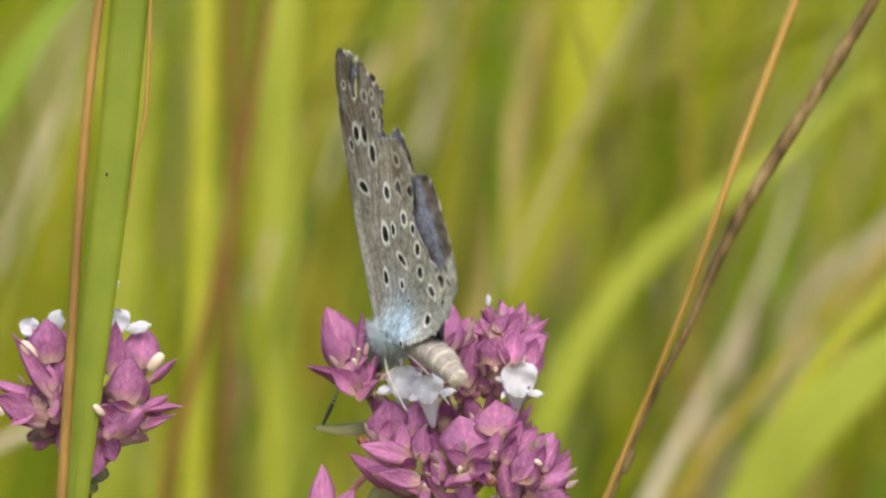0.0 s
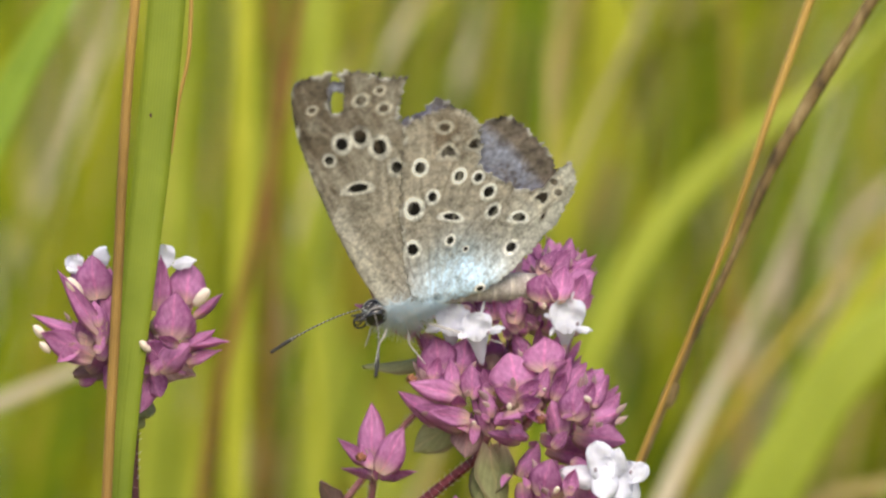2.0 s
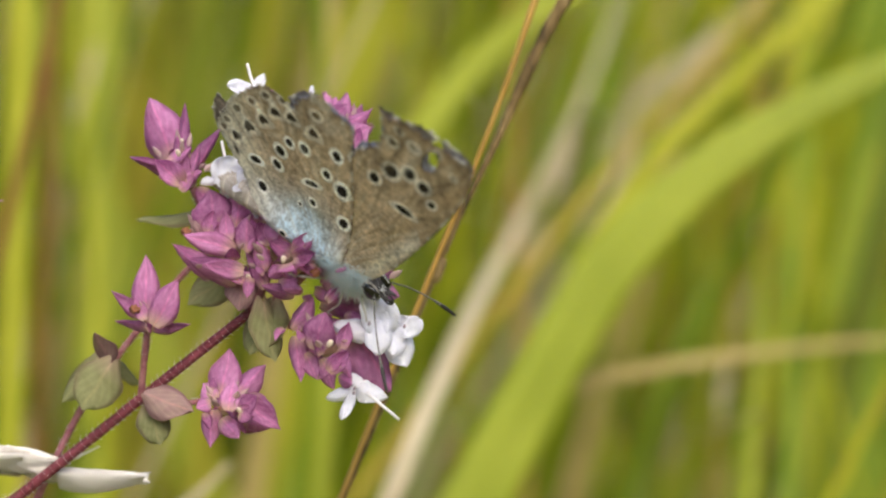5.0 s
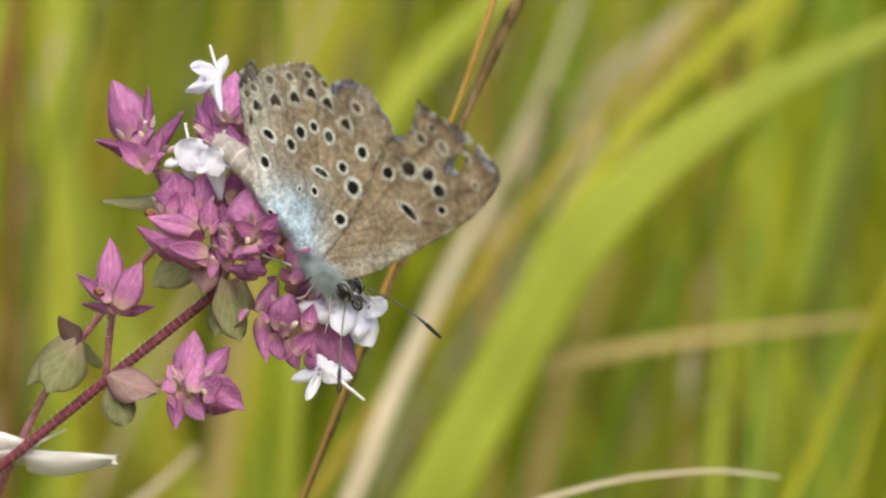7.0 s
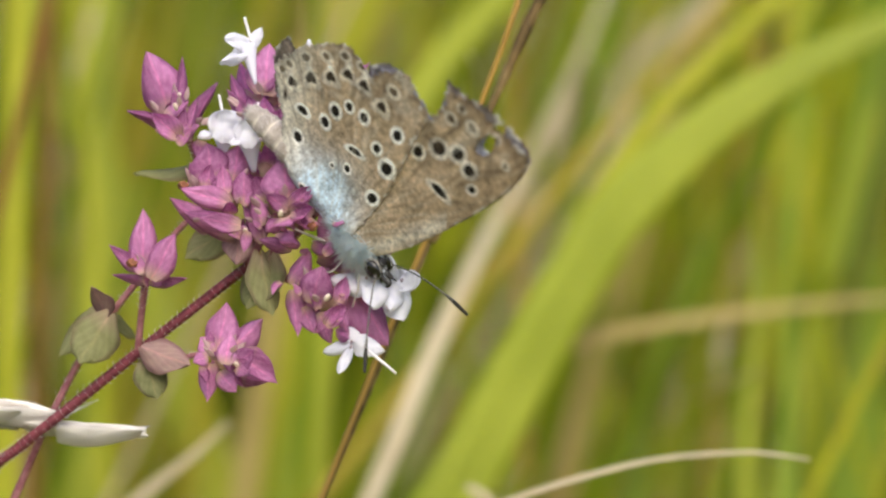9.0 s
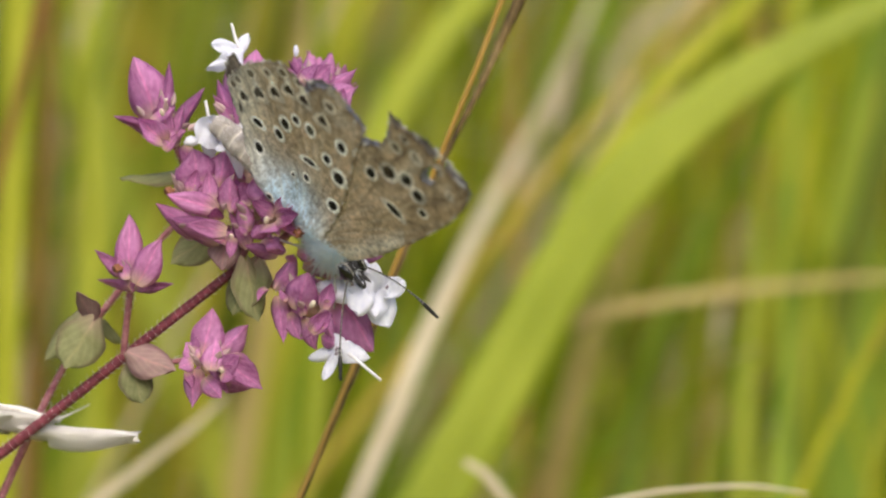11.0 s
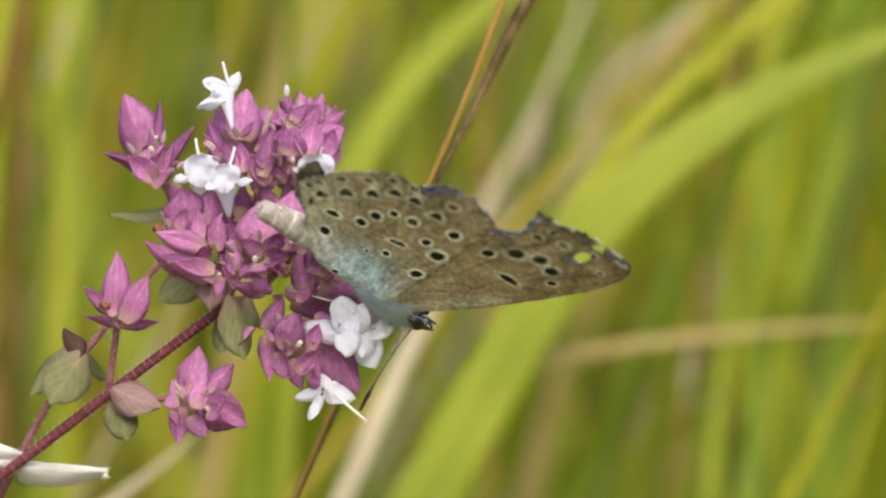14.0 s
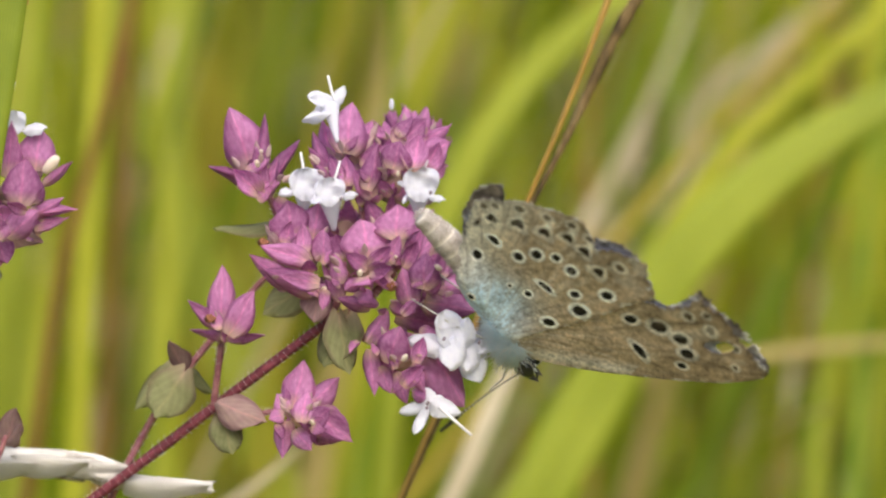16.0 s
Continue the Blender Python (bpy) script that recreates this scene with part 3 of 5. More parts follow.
def flower_head(plant, centre, radius, bracts, seed, turn=0.35):
    """A head of bracts round a calyx core. centre: a mark; bracts: foot mark, tip mark, width as a share of the length, kind."""
    rng = random.Random(seed)
    c = at(*mark(*centre))
    core_me = blob_mesh("flower_head", CALYX, radius * MM, radius * 0.8 * MM, radius * MM, 8, 10, 0.5, 2.0)
    core = put("flower_head", core_me, plant, frame_of(c, way(0, -0.4, 1), way(0, -1, 0)), "head of overlapping purple-pink bracts")
    for u0, v0, d0, u1, v1, d1, wide, kind in bracts:
        a, b = at(*mark(u0, v0, d0)), at(*mark(u1, v1, d1))
        aside = ((a + b) / 2 - c) / (radius * 2 * MM)
        out = way(0, -1, 0.15) + aside * turn + Vector((rng.uniform(-0.2, 0.2), 0, rng.uniform(-0.2, 0.2)))
        n = (b - a).length
        put("bract", BRACTS[kind][rng.randrange(3)], core, frame_of(a, b - a, out) @ Matrix.Diagonal((1.12 * n * wide * rng.choice((-1, 1)), n * 0.9, n * 1.04, 1)))
        for _ in range(rng.choice((1, 1, 2))):  # younger bracts tucked in beside it
            aside = Vector((rng.uniform(-1, 1), rng.uniform(-0.3, 0.6), rng.uniform(-1, 1))) * 0.8 * MM
            lead = (b - a).normalized() + way(rng.uniform(-0.7, 0.7), rng.uniform(-0.3, 0.3), rng.uniform(-0.4, 0.6))
            m = min(n * rng.uniform(0.35, 0.65), 2.0 * MM)
            put("bract", BRACTS[rng.randrange(4)][rng.randrange(3)], core, frame_of(a + aside, lead, out + way(rng.uniform(-0.9, 0.9), 0, rng.uniform(-0.9, 0.9))) @ Matrix.Diagonal((m * 0.6, m * 0.8, m, 1)))
    for _ in range(int(radius * 11)):  # small sepals in the gaps
        d = way(rng.uniform(-1, 1), rng.uniform(-0.9, 0.1), rng.uniform(-0.6, 1))
        put("sepal", CUP, core, scaled(frame_of(c + (d * rng.uniform(0.8, 2.0) * radius + way(0, -1, 0) * rng.uniform(0, 2.4)) * MM, d + way(0, -0.2, 0.4), way(0, -1, 0.3) + d * 0.6), rng.uniform(0.8, 1.5) * MM))
    return core


def cluster(plant, centre, axis, radius, count, seed, size=1.0, back=-0.2):
    """Bracts all round an axis, further back in a head."""
    rng = random.Random(seed)
    c, ax = at(*centre), way(*axis)
    core = put("flower_head", blob_mesh("flower_head", CALYX, radius * 0.4 * MM, radius * 0.4 * MM, radius * 0.5 * MM, 8, 10, 0.4, 2.0), plant, frame_of(c, ax, (0, -1, 0)), "head of overlapping purple-pink bracts")
    golden = math.pi * (3 - math.sqrt(5))
    s = ax.orthogonal().normalized()
    q = ax.cross(s)
    count = int(count * 1.4)
    for i in range(count):
        h = 1 - (i + 0.5) / count * (1 - back)
        r = math.sqrt(max(0, 1 - h * h))
        a = i * golden + rng.uniform(-0.4, 0.4)
        d = (ax * h + (s * math.cos(a) + q * math.sin(a)) * r).normalized()
        lead = (d * rng.uniform(0.4, 0.9) + ax * rng.uniform(0.5, 0.9)).normalized()
        length = radius * rng.uniform(0.62, 0.85) * size
        put("bract", BRACTS[rng.randrange(4)][rng.randrange(3)], core, frame_of(c + (d * 0.45 - ax * 0.12) * radius * MM, lead, d - ax * d.dot(ax) * 0.7) @ Matrix.Diagonal((length * 0.62 * MM, length * 0.5 * MM, length * MM, 1)))
    return core


def thread(owner, points, radius, tip=1.0, name="style", label="protruding white style"):
    v, f, a = tube([at(*mark(*q)) for q in points], [radius * MM, radius * 0.9 * MM, radius * tip * MM], 6, 8)
    put(name, mesh_of(name, v, f, STAMEN, a), owner, Matrix.Identity(4), label)


def flower(plant, mouth, foot, radius, hood=(), petals=(), anthers=(), style=None):
    """A white two-lipped flower from marks: a tube widening from its foot to the mouth, a domed hood, petals (foot, tip, width) and dark anthers."""
    p, q = at(*mark(*mouth)), at(*mark(*foot))
    v, f, a = tube([q, q.lerp(p, 0.55), p], [0.16 * radius * MM, 0.55 * radius * MM, 0.9 * radius * MM], 12, 10, 0.04, int(mouth[0]))
    a["along"] = [0.5] * len(v)
    fl = put("flower", mesh_of("flower", v, f, PETAL, a), plant, Matrix.Identity(4), "open white two-lipped flower")
    for u, w, d, r in hood:
        put("hood", HOOD, fl, frame_of(at(*mark(u, w + r * 24, d)), way(0.05, -0.12, 1), way(0.1, -1, 0)) @ Matrix.Diagonal((2.1 * r * MM, 1.6 * r * MM, 2.0 * r * MM, 1)))
    for k, ((u0, w0, d0), (u1, w1, d1), wide) in enumerate(petals):
        a, b = at(*mark(u0, w0, d0)), at(*mark(u1, w1, d1))
        n = (b - a).length
        put("petal", LOBE[k % 3], fl, frame_of(a, b - a, way(0.1, -1, 0.3)) @ Matrix.Diagonal((n * wide, n, n, 1)))
    for u, w, d in anthers:
        put("anther", ANTHER_ME, fl, scaled(frame_of(at(*mark(u, w, d)), way(0.3, 0, 1), way(0, -1, 0)), 1.2 * MM), "dark grey anther")
    if style:
        thread(fl, style, 0.13, 0.75)


def leaf(plant, foot, tip, out, me=None, wide=1.0, label="greenish purple-tinged oregano leaf"):
    a, b = at(*foot), at(*tip)
    m = frame_of(a, b - a, way(*out)) @ Matrix.Diagonal(((b - a).length * wide, (b - a).length, (b - a).length, 1))
    put("leaf", me or LEAF, plant, m, label)


def stem(plant, points, radii, mat, hairs, seed, name="stem", label="dark purple hairy stem"):
    """points in site millimetres or already in the world, foot first."""
    rng = random.Random(seed)
    v, f, a = tube(points, [r * MM for r in radii], 9, 10 * (len(points) - 1), 0.015, seed)
    ob = put(name, mesh_of(name, v, f, mat, a), plant, Matrix.Identity(4), label)
    hv, hf = [], []
    ring = len(v) // 9
    for _ in range(hairs):
        i = int(ring * (0.45 + 0.55 * rng.random())) * 9 + rng.randrange(9)
        if i + 9 >= len(v):
            continue
        q = (v[i] + v[i + 9]) / 2
        mid = sum((v[(i // 9) * 9 + k] for k in range(9)), Vector()) / 9
        d = (q - mid).normalized()
        side = d.orthogonal().normalized() * 0.026 * MM
        tip = q + d * rng.uniform(0.15, 0.42) * MM + Vector((0, 0, 0.08 * MM))
        o = len(hv)
        hv += [q + side, q - side, tip, q + d.cross(side)]
        hf += [(o, o + 1, o + 2), (o + 1, o + 3, o + 2), (o + 3, o, o + 2)]
    if hv:
        put("stem_hairs", mesh_of("stem_hairs", hv, hf, HAIR), ob, Matrix.Identity(4), "fine pale hairs")
    return ob


def ground_line(points):
    """Site points, top first, carried down to the ground; returned foot first in the world."""
    return list(reversed(rooted(points, 12)))


def oregano_main():
    foot = ground_line([mark(u, v, d) for u, v, d in ((578, 572, -1), (480, 645, 0), (378, 722, 1), (270, 805, 2), (165, 884, 3), (119, 920, 4), (92, 985, 5), (70, 1100, 5), (50, 1300, 6))])
    base = Matrix.Translation(foot[0])
    plant = base_thing("oregano_plant", "wild oregano with purple-pink bracts and white flowers on a leaning stem", "flower", base, "oregano plants")
    stem(plant, foot, (0.6, 0.56, 0.52, 0.48, 0.43, 0.42, 0.41, 0.40, 0.39, 0.37), STEM, 2600, 1)
    def branch(pts, r):
        stem(plant, [at(*mark(*q)) for q in pts], [0.76 * q for q in r], BRANCH, 160, int(pts[1][0]), "branch", "thin purple side branch")

    for pts, r in (
            ([(378, 722, 1), (384, 670, 0), (392, 610, -1), (398, 575, -1)], (0.36, 0.34, 0.36, 0.3)),
            ([(52, 1290, 6), (100, 1110, 6), (140, 1005, 6), (170, 938, 6), (212, 850, 5), (275, 733, 4), (335, 650, 3), (385, 590, 3), (450, 512, 2), (500, 465, 2)], (0.42, 0.42, 0.42, 0.4, 0.38, 0.36, 0.34, 0.32, 0.3, 0.3)),
            ([(378, 722, 1), (430, 735, 0), (490, 728, -1), (530, 722, -2)], (0.36, 0.3, 0.26, 0.26))):
        branch(pts, r)
    for pts, r in (
            ([(578, 572, -1), (560, 520, 0), (500, 400, 1), (470, 330, 1), (455, 290, 0)], (0.45, 0.4, 0.36, 0.34, 0.3)),
            ([(578, 572, -1), (620, 480, 1), (650, 360, 2), (665, 290, 1)], (0.45, 0.42, 0.4, 0.36)),
            ([(578, 572, -1), (640, 540, -1), (700, 480, -1)], (0.45, 0.42, 0.4)),
            ([(578, 572, -1), (650, 600, -2), (715, 630, -3)], (0.42, 0.4, 0.38))):
        branch(pts, r)

    for u, w, d, ax, r, n, k in (
            (625, 275, 3, (-0.1, 0.1, 1), 2.8, 11, 12), (722, 265, 4, (0.2, 0.1, 1), 3.1, 16, 13), (690, 330, 4, (0.1, -0.1, 1), 2.6, 10, 21), (535, 440, 3, (-0.2, -0.1, 1), 2.6, 12, 14),
            (610, 420, 3, (0, -0.3, 0.9), 2.6, 10, 22), (660, 470, 3, (0.0, -0.2, 1), 3.2, 14, 15), (765, 490, 3, (0.4, 0, 0.8), 3.0, 16, 16), (715, 410, 3, (0.2, 0, 1), 2.6, 10, 23),
            (735, 555, 2, (0.4, -0.5, 0.3), 2.6, 12, 24), (710, 620, 2, (0.2, -0.5, -0.4), 2.6, 12, 17), (540, 738, 0, (0.1, -0.7, 0.3), 2.3, 10, 20)):
        cluster(plant, mark(u, w, d), ax, r, n, k)

    flower_head(plant, (462, 310, -1), 1.0, (
        (448, 302, -2, 407, 195, -2, 0.60, 0), (455, 305, -3, 470, 208, -2, 0.28, 1), (482, 348, 0, 372, 293, -2, 0.26, 1), (474, 342, -1, 525, 250, -1, 0.27, 1),
        (458, 342, -3, 412, 300, -4, 0.55, 2), (468, 345, -3, 452, 262, -3, 0.34, 2), (478, 340, -3, 490, 280, -3, 0.35, 1), (462, 322, 2, 438, 222, 3, 0.5, 0)), 1)
    flower_head(plant, (618, 290, 0), 1.3, (
        (612, 272, -3, 622, 182, -2, 0.68, 0), (588, 300, 0, 572, 215, 0, 0.45, 1), (578, 318, -1, 556, 236, -1, 0.36, 1), (592, 322, -1, 548, 262, -1, 0.32, 1),
        (640, 268, -1, 660, 214, 0, 0.5, 0), (648, 285, -1, 674, 224, 0, 0.5, 0), (640, 295, -2, 666, 254, -2, 0.4, 2), (652, 338, -4, 669, 262, -4, 0.46, 0),
        (618, 330, -3, 612, 278, -3, 0.6, 2), (602, 325, -3, 585, 275, -3, 0.5, 2), (660, 350, -3, 626, 300, -4, 0.55, 2)), 2)
    flower_head(plant, (725, 275, 0), 1.5, (
        (700, 282, -1, 716, 187, 0, 0.45, 0), (722, 262, -2, 756, 190, -1, 0.5, 0), (700, 256, -4, 752, 216, -3, 0.75, 2), (692, 262, -1, 678, 214, 0, 0.5, 0),
        (744, 256, -3, 796, 222, -2, 0.5, 1), (745, 282, -4, 796, 252, -3, 0.72, 0), (752, 303, -2, 792, 295, -2, 0.32, 1), (694, 300, -5, 708, 252, -5, 1.05, 0),
        (730, 304, -5, 742, 244, -4, 0.66, 2), (752, 306, -4, 776, 254, -4, 0.6, 2), (674, 302, -2, 690, 248, -2, 0.5, 2)), 3)
    flower_head(plant, (700, 335, 0), 1.2, (
        (692, 348, -2, 658, 318, -3, 0.5, 2), (702, 352, -1, 738, 316, -1, 0.6, 0), (674, 355, -2, 646, 332, -2, 0.6, 1), (720, 242, 3, 736, 198, 3, 0.7, 0),
        (702, 235, 3, 690, 196, 3, 0.6, 0), (768, 265, 2, 777, 212, 2, 0.6, 1), (690, 385, -1, 694, 342, -1, 0.4, 1), (672, 402, -2, 648, 352, -2, 0.6, 1)), 4)
    flower_head(plant, (525, 455, -1), 1.5, (
        (520, 424, -3, 508, 358, -3, 0.95, 0), (556, 424, -3, 566, 360, -3, 0.80, 0), (540, 448, -5, 535, 398, -5, 0.55, 2), (570, 464, -5, 573, 408, -5, 0.68, 0),
        (496, 440, -3, 480, 392, -2, 0.6, 1), (504, 434, -4, 516, 394, -4, 0.6, 2), (550, 466, -5, 466, 436, -6, 0.40, 0), (522, 508, -3, 442, 452, -4, 0.36, 1),
        (566, 502, -6, 496, 488, -7, 0.42, 2), (556, 516, -4, 468, 476, -4, 0.45, 1), (556, 444, -3, 602, 424, -3, 0.5, 2), (590, 470, -3, 572, 438, -4, 0.7, 2)), 5)
    flower_head(plant, (650, 475, -2), 1.5, (
        (650, 458, -5, 640, 390, -5, 1.2, 0), (612, 456, -4, 596, 416, -4, 0.9, 2), (650, 478, -6, 612, 448, -7, 0.5, 2), (655, 472, -7, 692, 438, -7, 0.5, 2),
        (655, 482, -7, 696, 474, -8, 0.6, 2), (650, 488, -7, 658, 504, -9, 1.2, 2), (640, 492, -6, 612, 512, -7, 0.6, 0), (602, 504, -5, 590, 450, -5, 0.5, 0),
        (604, 534, -4, 572, 466, -4, 0.32, 1), (622, 532, -4, 670, 536, -6, 0.5, 1), (655, 548, -4, 602, 530, -5, 0.4, 0)), 6)
    flower_head(plant, (700, 440, -1), 1.2, (
        (704, 424, -5, 702, 362, -4, 1.02, 0), (692, 492, -6, 658, 500, -8, 0.6, 2), (690, 466, -6, 706, 418, -6, 0.5, 2), (715, 474, -5, 737, 428, -5, 0.5, 2),
        (720, 456, -4, 748, 402, -4, 0.45, 2), (732, 466, -4, 772, 412, -3, 0.5, 2), (700, 560, -2, 802, 578, -1, 0.5, 0), (690, 540, -4, 730, 556, -4, 0.5, 1)), 7)
    flower_head(plant, (765, 500, -1), 1.5, (
        (748, 512, -7, 753, 450, -7, 0.80, 0), (728, 542, -6, 711, 476, -6, 0.62, 0), (780, 484, -4, 810, 442, -3, 0.6, 1), (774, 514, -4, 838, 498, -3, 0.5, 0),
        (752, 532, -4, 840, 552, -3, 0.62, 0), (790, 524, -3, 832, 468, -2, 0.6, 1), (762, 452, -2, 788, 424, -1, 0.7, 0), (780, 452, 1, 804, 420, 2, 0.6, 0), (770, 486, -6, 788, 446, -6, 0.5, 2)), 8)
    flower_head(plant, (712, 632, -3), 1.1, (
        (688, 644, -6, 706, 583, -7, 0.82, 0), (648, 606, -4, 684, 550, -4, 0.5, 0), (735, 644, -6, 748, 598, -6, 0.55, 2), (712, 684, -8, 747, 648, -8, 0.6, 2),
        (752, 606, -4, 822, 713, -4, 0.60, 0), (728, 692, -6, 750, 706, -7, 0.8, 0), (655, 618, -5, 664, 698, -5, 0.42, 1), (670, 650, -5, 692, 694, -5, 0.6, 2),
        (700, 660, -5, 720, 713, -5, 0.5, 0), (735, 652, -7, 750, 694, -7, 0.5, 0), (700, 592, -3, 772, 602, -3, 0.35, 1)), 9)
    flower_head(plant, (398, 583, -1), 0.5, (
        (394, 582, -2, 392, 473, -2, 0.40, 0), (404, 594, -4, 449, 518, -4, 0.52, 0), (388, 578, -3, 333, 533, -3, 0.36, 1), (390, 584, -4, 373, 543, -4, 0.5, 2),
        (408, 602, -2, 470, 592, -3, 0.28, 1), (398, 600, -2, 338, 584, -2, 0.28, 1)), 10)
    flower_head(plant, (530, 735, -3), 0.9, (
        (518, 722, -3, 536, 640, -3, 0.66, 3), (545, 718, -3, 600, 672, -3, 0.62, 1), (558, 732, -5, 624, 778, -5, 0.58, 3), (552, 768, -4, 614, 776, -3, 0.47, 1),
        (532, 748, -7, 546, 694, -7, 0.62, 3), (548, 748, -7, 584, 724, -7, 0.81, 2), (502, 732, -4, 477, 742, -4, 0.94, 0), (504, 745, -4, 499, 810, -4, 0.57, 1),
        (520, 762, -5, 552, 797, -6, 0.68, 1), (510, 728, -4, 488, 698, -3, 0.68, 0), (552, 756, -8, 572, 764, -8, 1.08, 2)), 11)
    leaf(plant, mark(500, 392, 2), mark(375, 412, 0), (0.1, -0.3, 1), wide=0.75, label="green oregano leaf seen edge-on")
    leaf(plant, mark(545, 500, 0), mark(465, 560, 0), (-0.2, -1, 0.4))
    leaf(plant, mark(565, 505, -2), mark(555, 575, -4), (0, -1, 0.3), LEAF_PINK, 1.1, "pale pink oregano leaf")
    leaf(plant, mark(615, 560, -2), mark(575, 655, -4), (-0.5, -1, 0.1), wide=1.0)
    leaf(plant, mark(600, 560, -3), mark(615, 665, -4), (0.6, -0.8, 0.1), wide=0.9)
    leaf(plant, mark(326, 660, 1), mark(272, 742, -1), (0.2, -1, 0.2), wide=1.12, label="heart-shaped grey-green oregano leaf")
    leaf(plant, mark(310, 640, 4), mark(240, 730, 3), (-0.5, -0.8, 0.3), wide=0.75)
    leaf(plant, mark(335, 650, 4), mark(375, 700, 5), (0.5, -0.6, 0.6), wide=0.7)
    leaf(plant, mark(325, 660, 2), mark(300, 600, 0), (-0.3, -0.8, 0.2), LEAF_PINK, 0.8, "small pinkish oregano leaf")
    leaf(plant, mark(385, 712, 0), mark(474, 750, -2), (0, -1, 0.3), LEAF_PINK, 0.95, "pink-green oregano leaf")
    leaf(plant, mark(392, 735, 1), mark(412, 808, -1), (0.2, -1, 0.1), wide=0.95)

    flower(plant, (584, 186, -2), (597, 252, -3), 0.75, (), (((588, 192, -2), (610, 152, -2), 0.5), ((586, 184, -2), (545, 170, -3), 0.65), ((584, 198, -3), (535, 213, -4), 0.36), ((575, 190, -1), (556, 196, -1), 0.8)), (),
           ((592, 178, -2), (586, 158, -2), (580, 134, -2)))
    flower(plant, (541, 335, -2.8), (536, 378, -1.8), 1.15, ((541, 326, -3.8, 1.25),), (((522, 338, -3.8), (496, 340, -4.8), 0.5), ((560, 345, -3.8), (572, 352, -4.8), 0.8)), (), ((538, 305, -2.8), (535, 288, -2.8), (532, 270, -2.8)))
    flower(plant, (584, 348, -3.8), (591, 408, -2.8), 1.05, ((583, 340, -4.8, 1.10),), (((602, 348, -4.8), (629, 344, -5.8), 0.5), ((566, 352, -4.8), (552, 360, -5.8), 0.6)), ((604, 352, -5.8),), ((592, 318, -3.8), (597, 303, -3.8), (602, 285, -3.8)))
    flower(plant, (742, 338, -3.5), (738, 382, -2.5), 1.15, ((744, 326, -4.5, 1.32),), (((758, 348, -4.5), (784, 352, -5.5), 0.45), ((722, 330, -4.5), (703, 322, -4.5), 0.55), ((722, 345, -4.5), (712, 362, -4.5), 0.5)), ((762, 341, -5.9),), ((750, 302, -4.5), (753, 294, -4.5), (757, 284, -4.5)))
    flower(plant, (806, 606, -5), (772, 590, -3), 1.0, ((805, 604, -5.5, 1.15),), (((800, 618, -6), (722, 597, -5.5), 0.50), ((804, 624, -6), (790, 548, -6), 0.72), ((812, 612, -6), (830, 562, -6), 0.9), ((806, 596, -6), (796, 652, -7), 0.80)), ((786, 600, -6.8),))
    flower(plant, (832, 620, -3.5), (812, 598, -2), 1.0, ((840, 612, -4, 1.15),), (((822, 604, -4.5), (850, 676, -5), 0.75), ((842, 622, -5), (880, 596, -5), 0.7), ((832, 606, -5), (826, 660, -6), 0.85)), ((848, 606, -5.6),))
    flower(plant, (762, 716, -5), (752, 690, -3), 0.7, (), (((760, 716, -6), (706, 728, -6), 0.42), ((757, 722, -6), (733, 768, -7), 0.36), ((764, 712, -6), (815, 732, -6), 0.80), ((760, 712, -6), (752, 684, -5), 0.9)), ((757, 714, -7.2), (756, 722, -7.2)),
           ((778, 722, -7), (805, 745, -8), (835, 771, -8)))
    rng = random.Random(5)
    for u, w, d in ((637, 484, -10), (716, 634, -9), (776, 474, -7), (704, 308, -6), (574, 511, -5), (462, 268, -4), (455, 290, -4), (553, 748, -9), (700, 455, -6)):
        m = frame_of(at(*mark(u, w, d)), way(rng.uniform(-0.5, 0.5), -0.7, rng.uniform(0, 0.7)), (1, 0, 0))
        put("bud", BUD, plant, scaled(m, rng.uniform(0.6, 0.9) * MM), "cream unopened flower bud")
    withered = blob_mesh("withered_flower", RUST, 0.34 * MM, 0.28 * MM, 0.4 * MM, 12, 14, 1.3, 5.0)
    for u, w, d in ((692, 508, -7), (466, 430, -5), (372, 565, -4)):
        put("withered_flower", withered, plant, frame_of(at(*mark(u, w, d)), way(rng.uniform(-1, 1), -0.6, 0.3), (0, 0, 1)), "rust brown withered flower")
    tuft = blob_mesh("bud", PETAL, 0.2 * MM, 0.2 * MM, 0.45 * MM, 7, 7, 0.2)
    put("bud", tuft, plant, frame_of(at(*mark(693, 185, 1)), way(0, -0.2, 1), (1, 0, 0)), "white flower bud")
    return plant


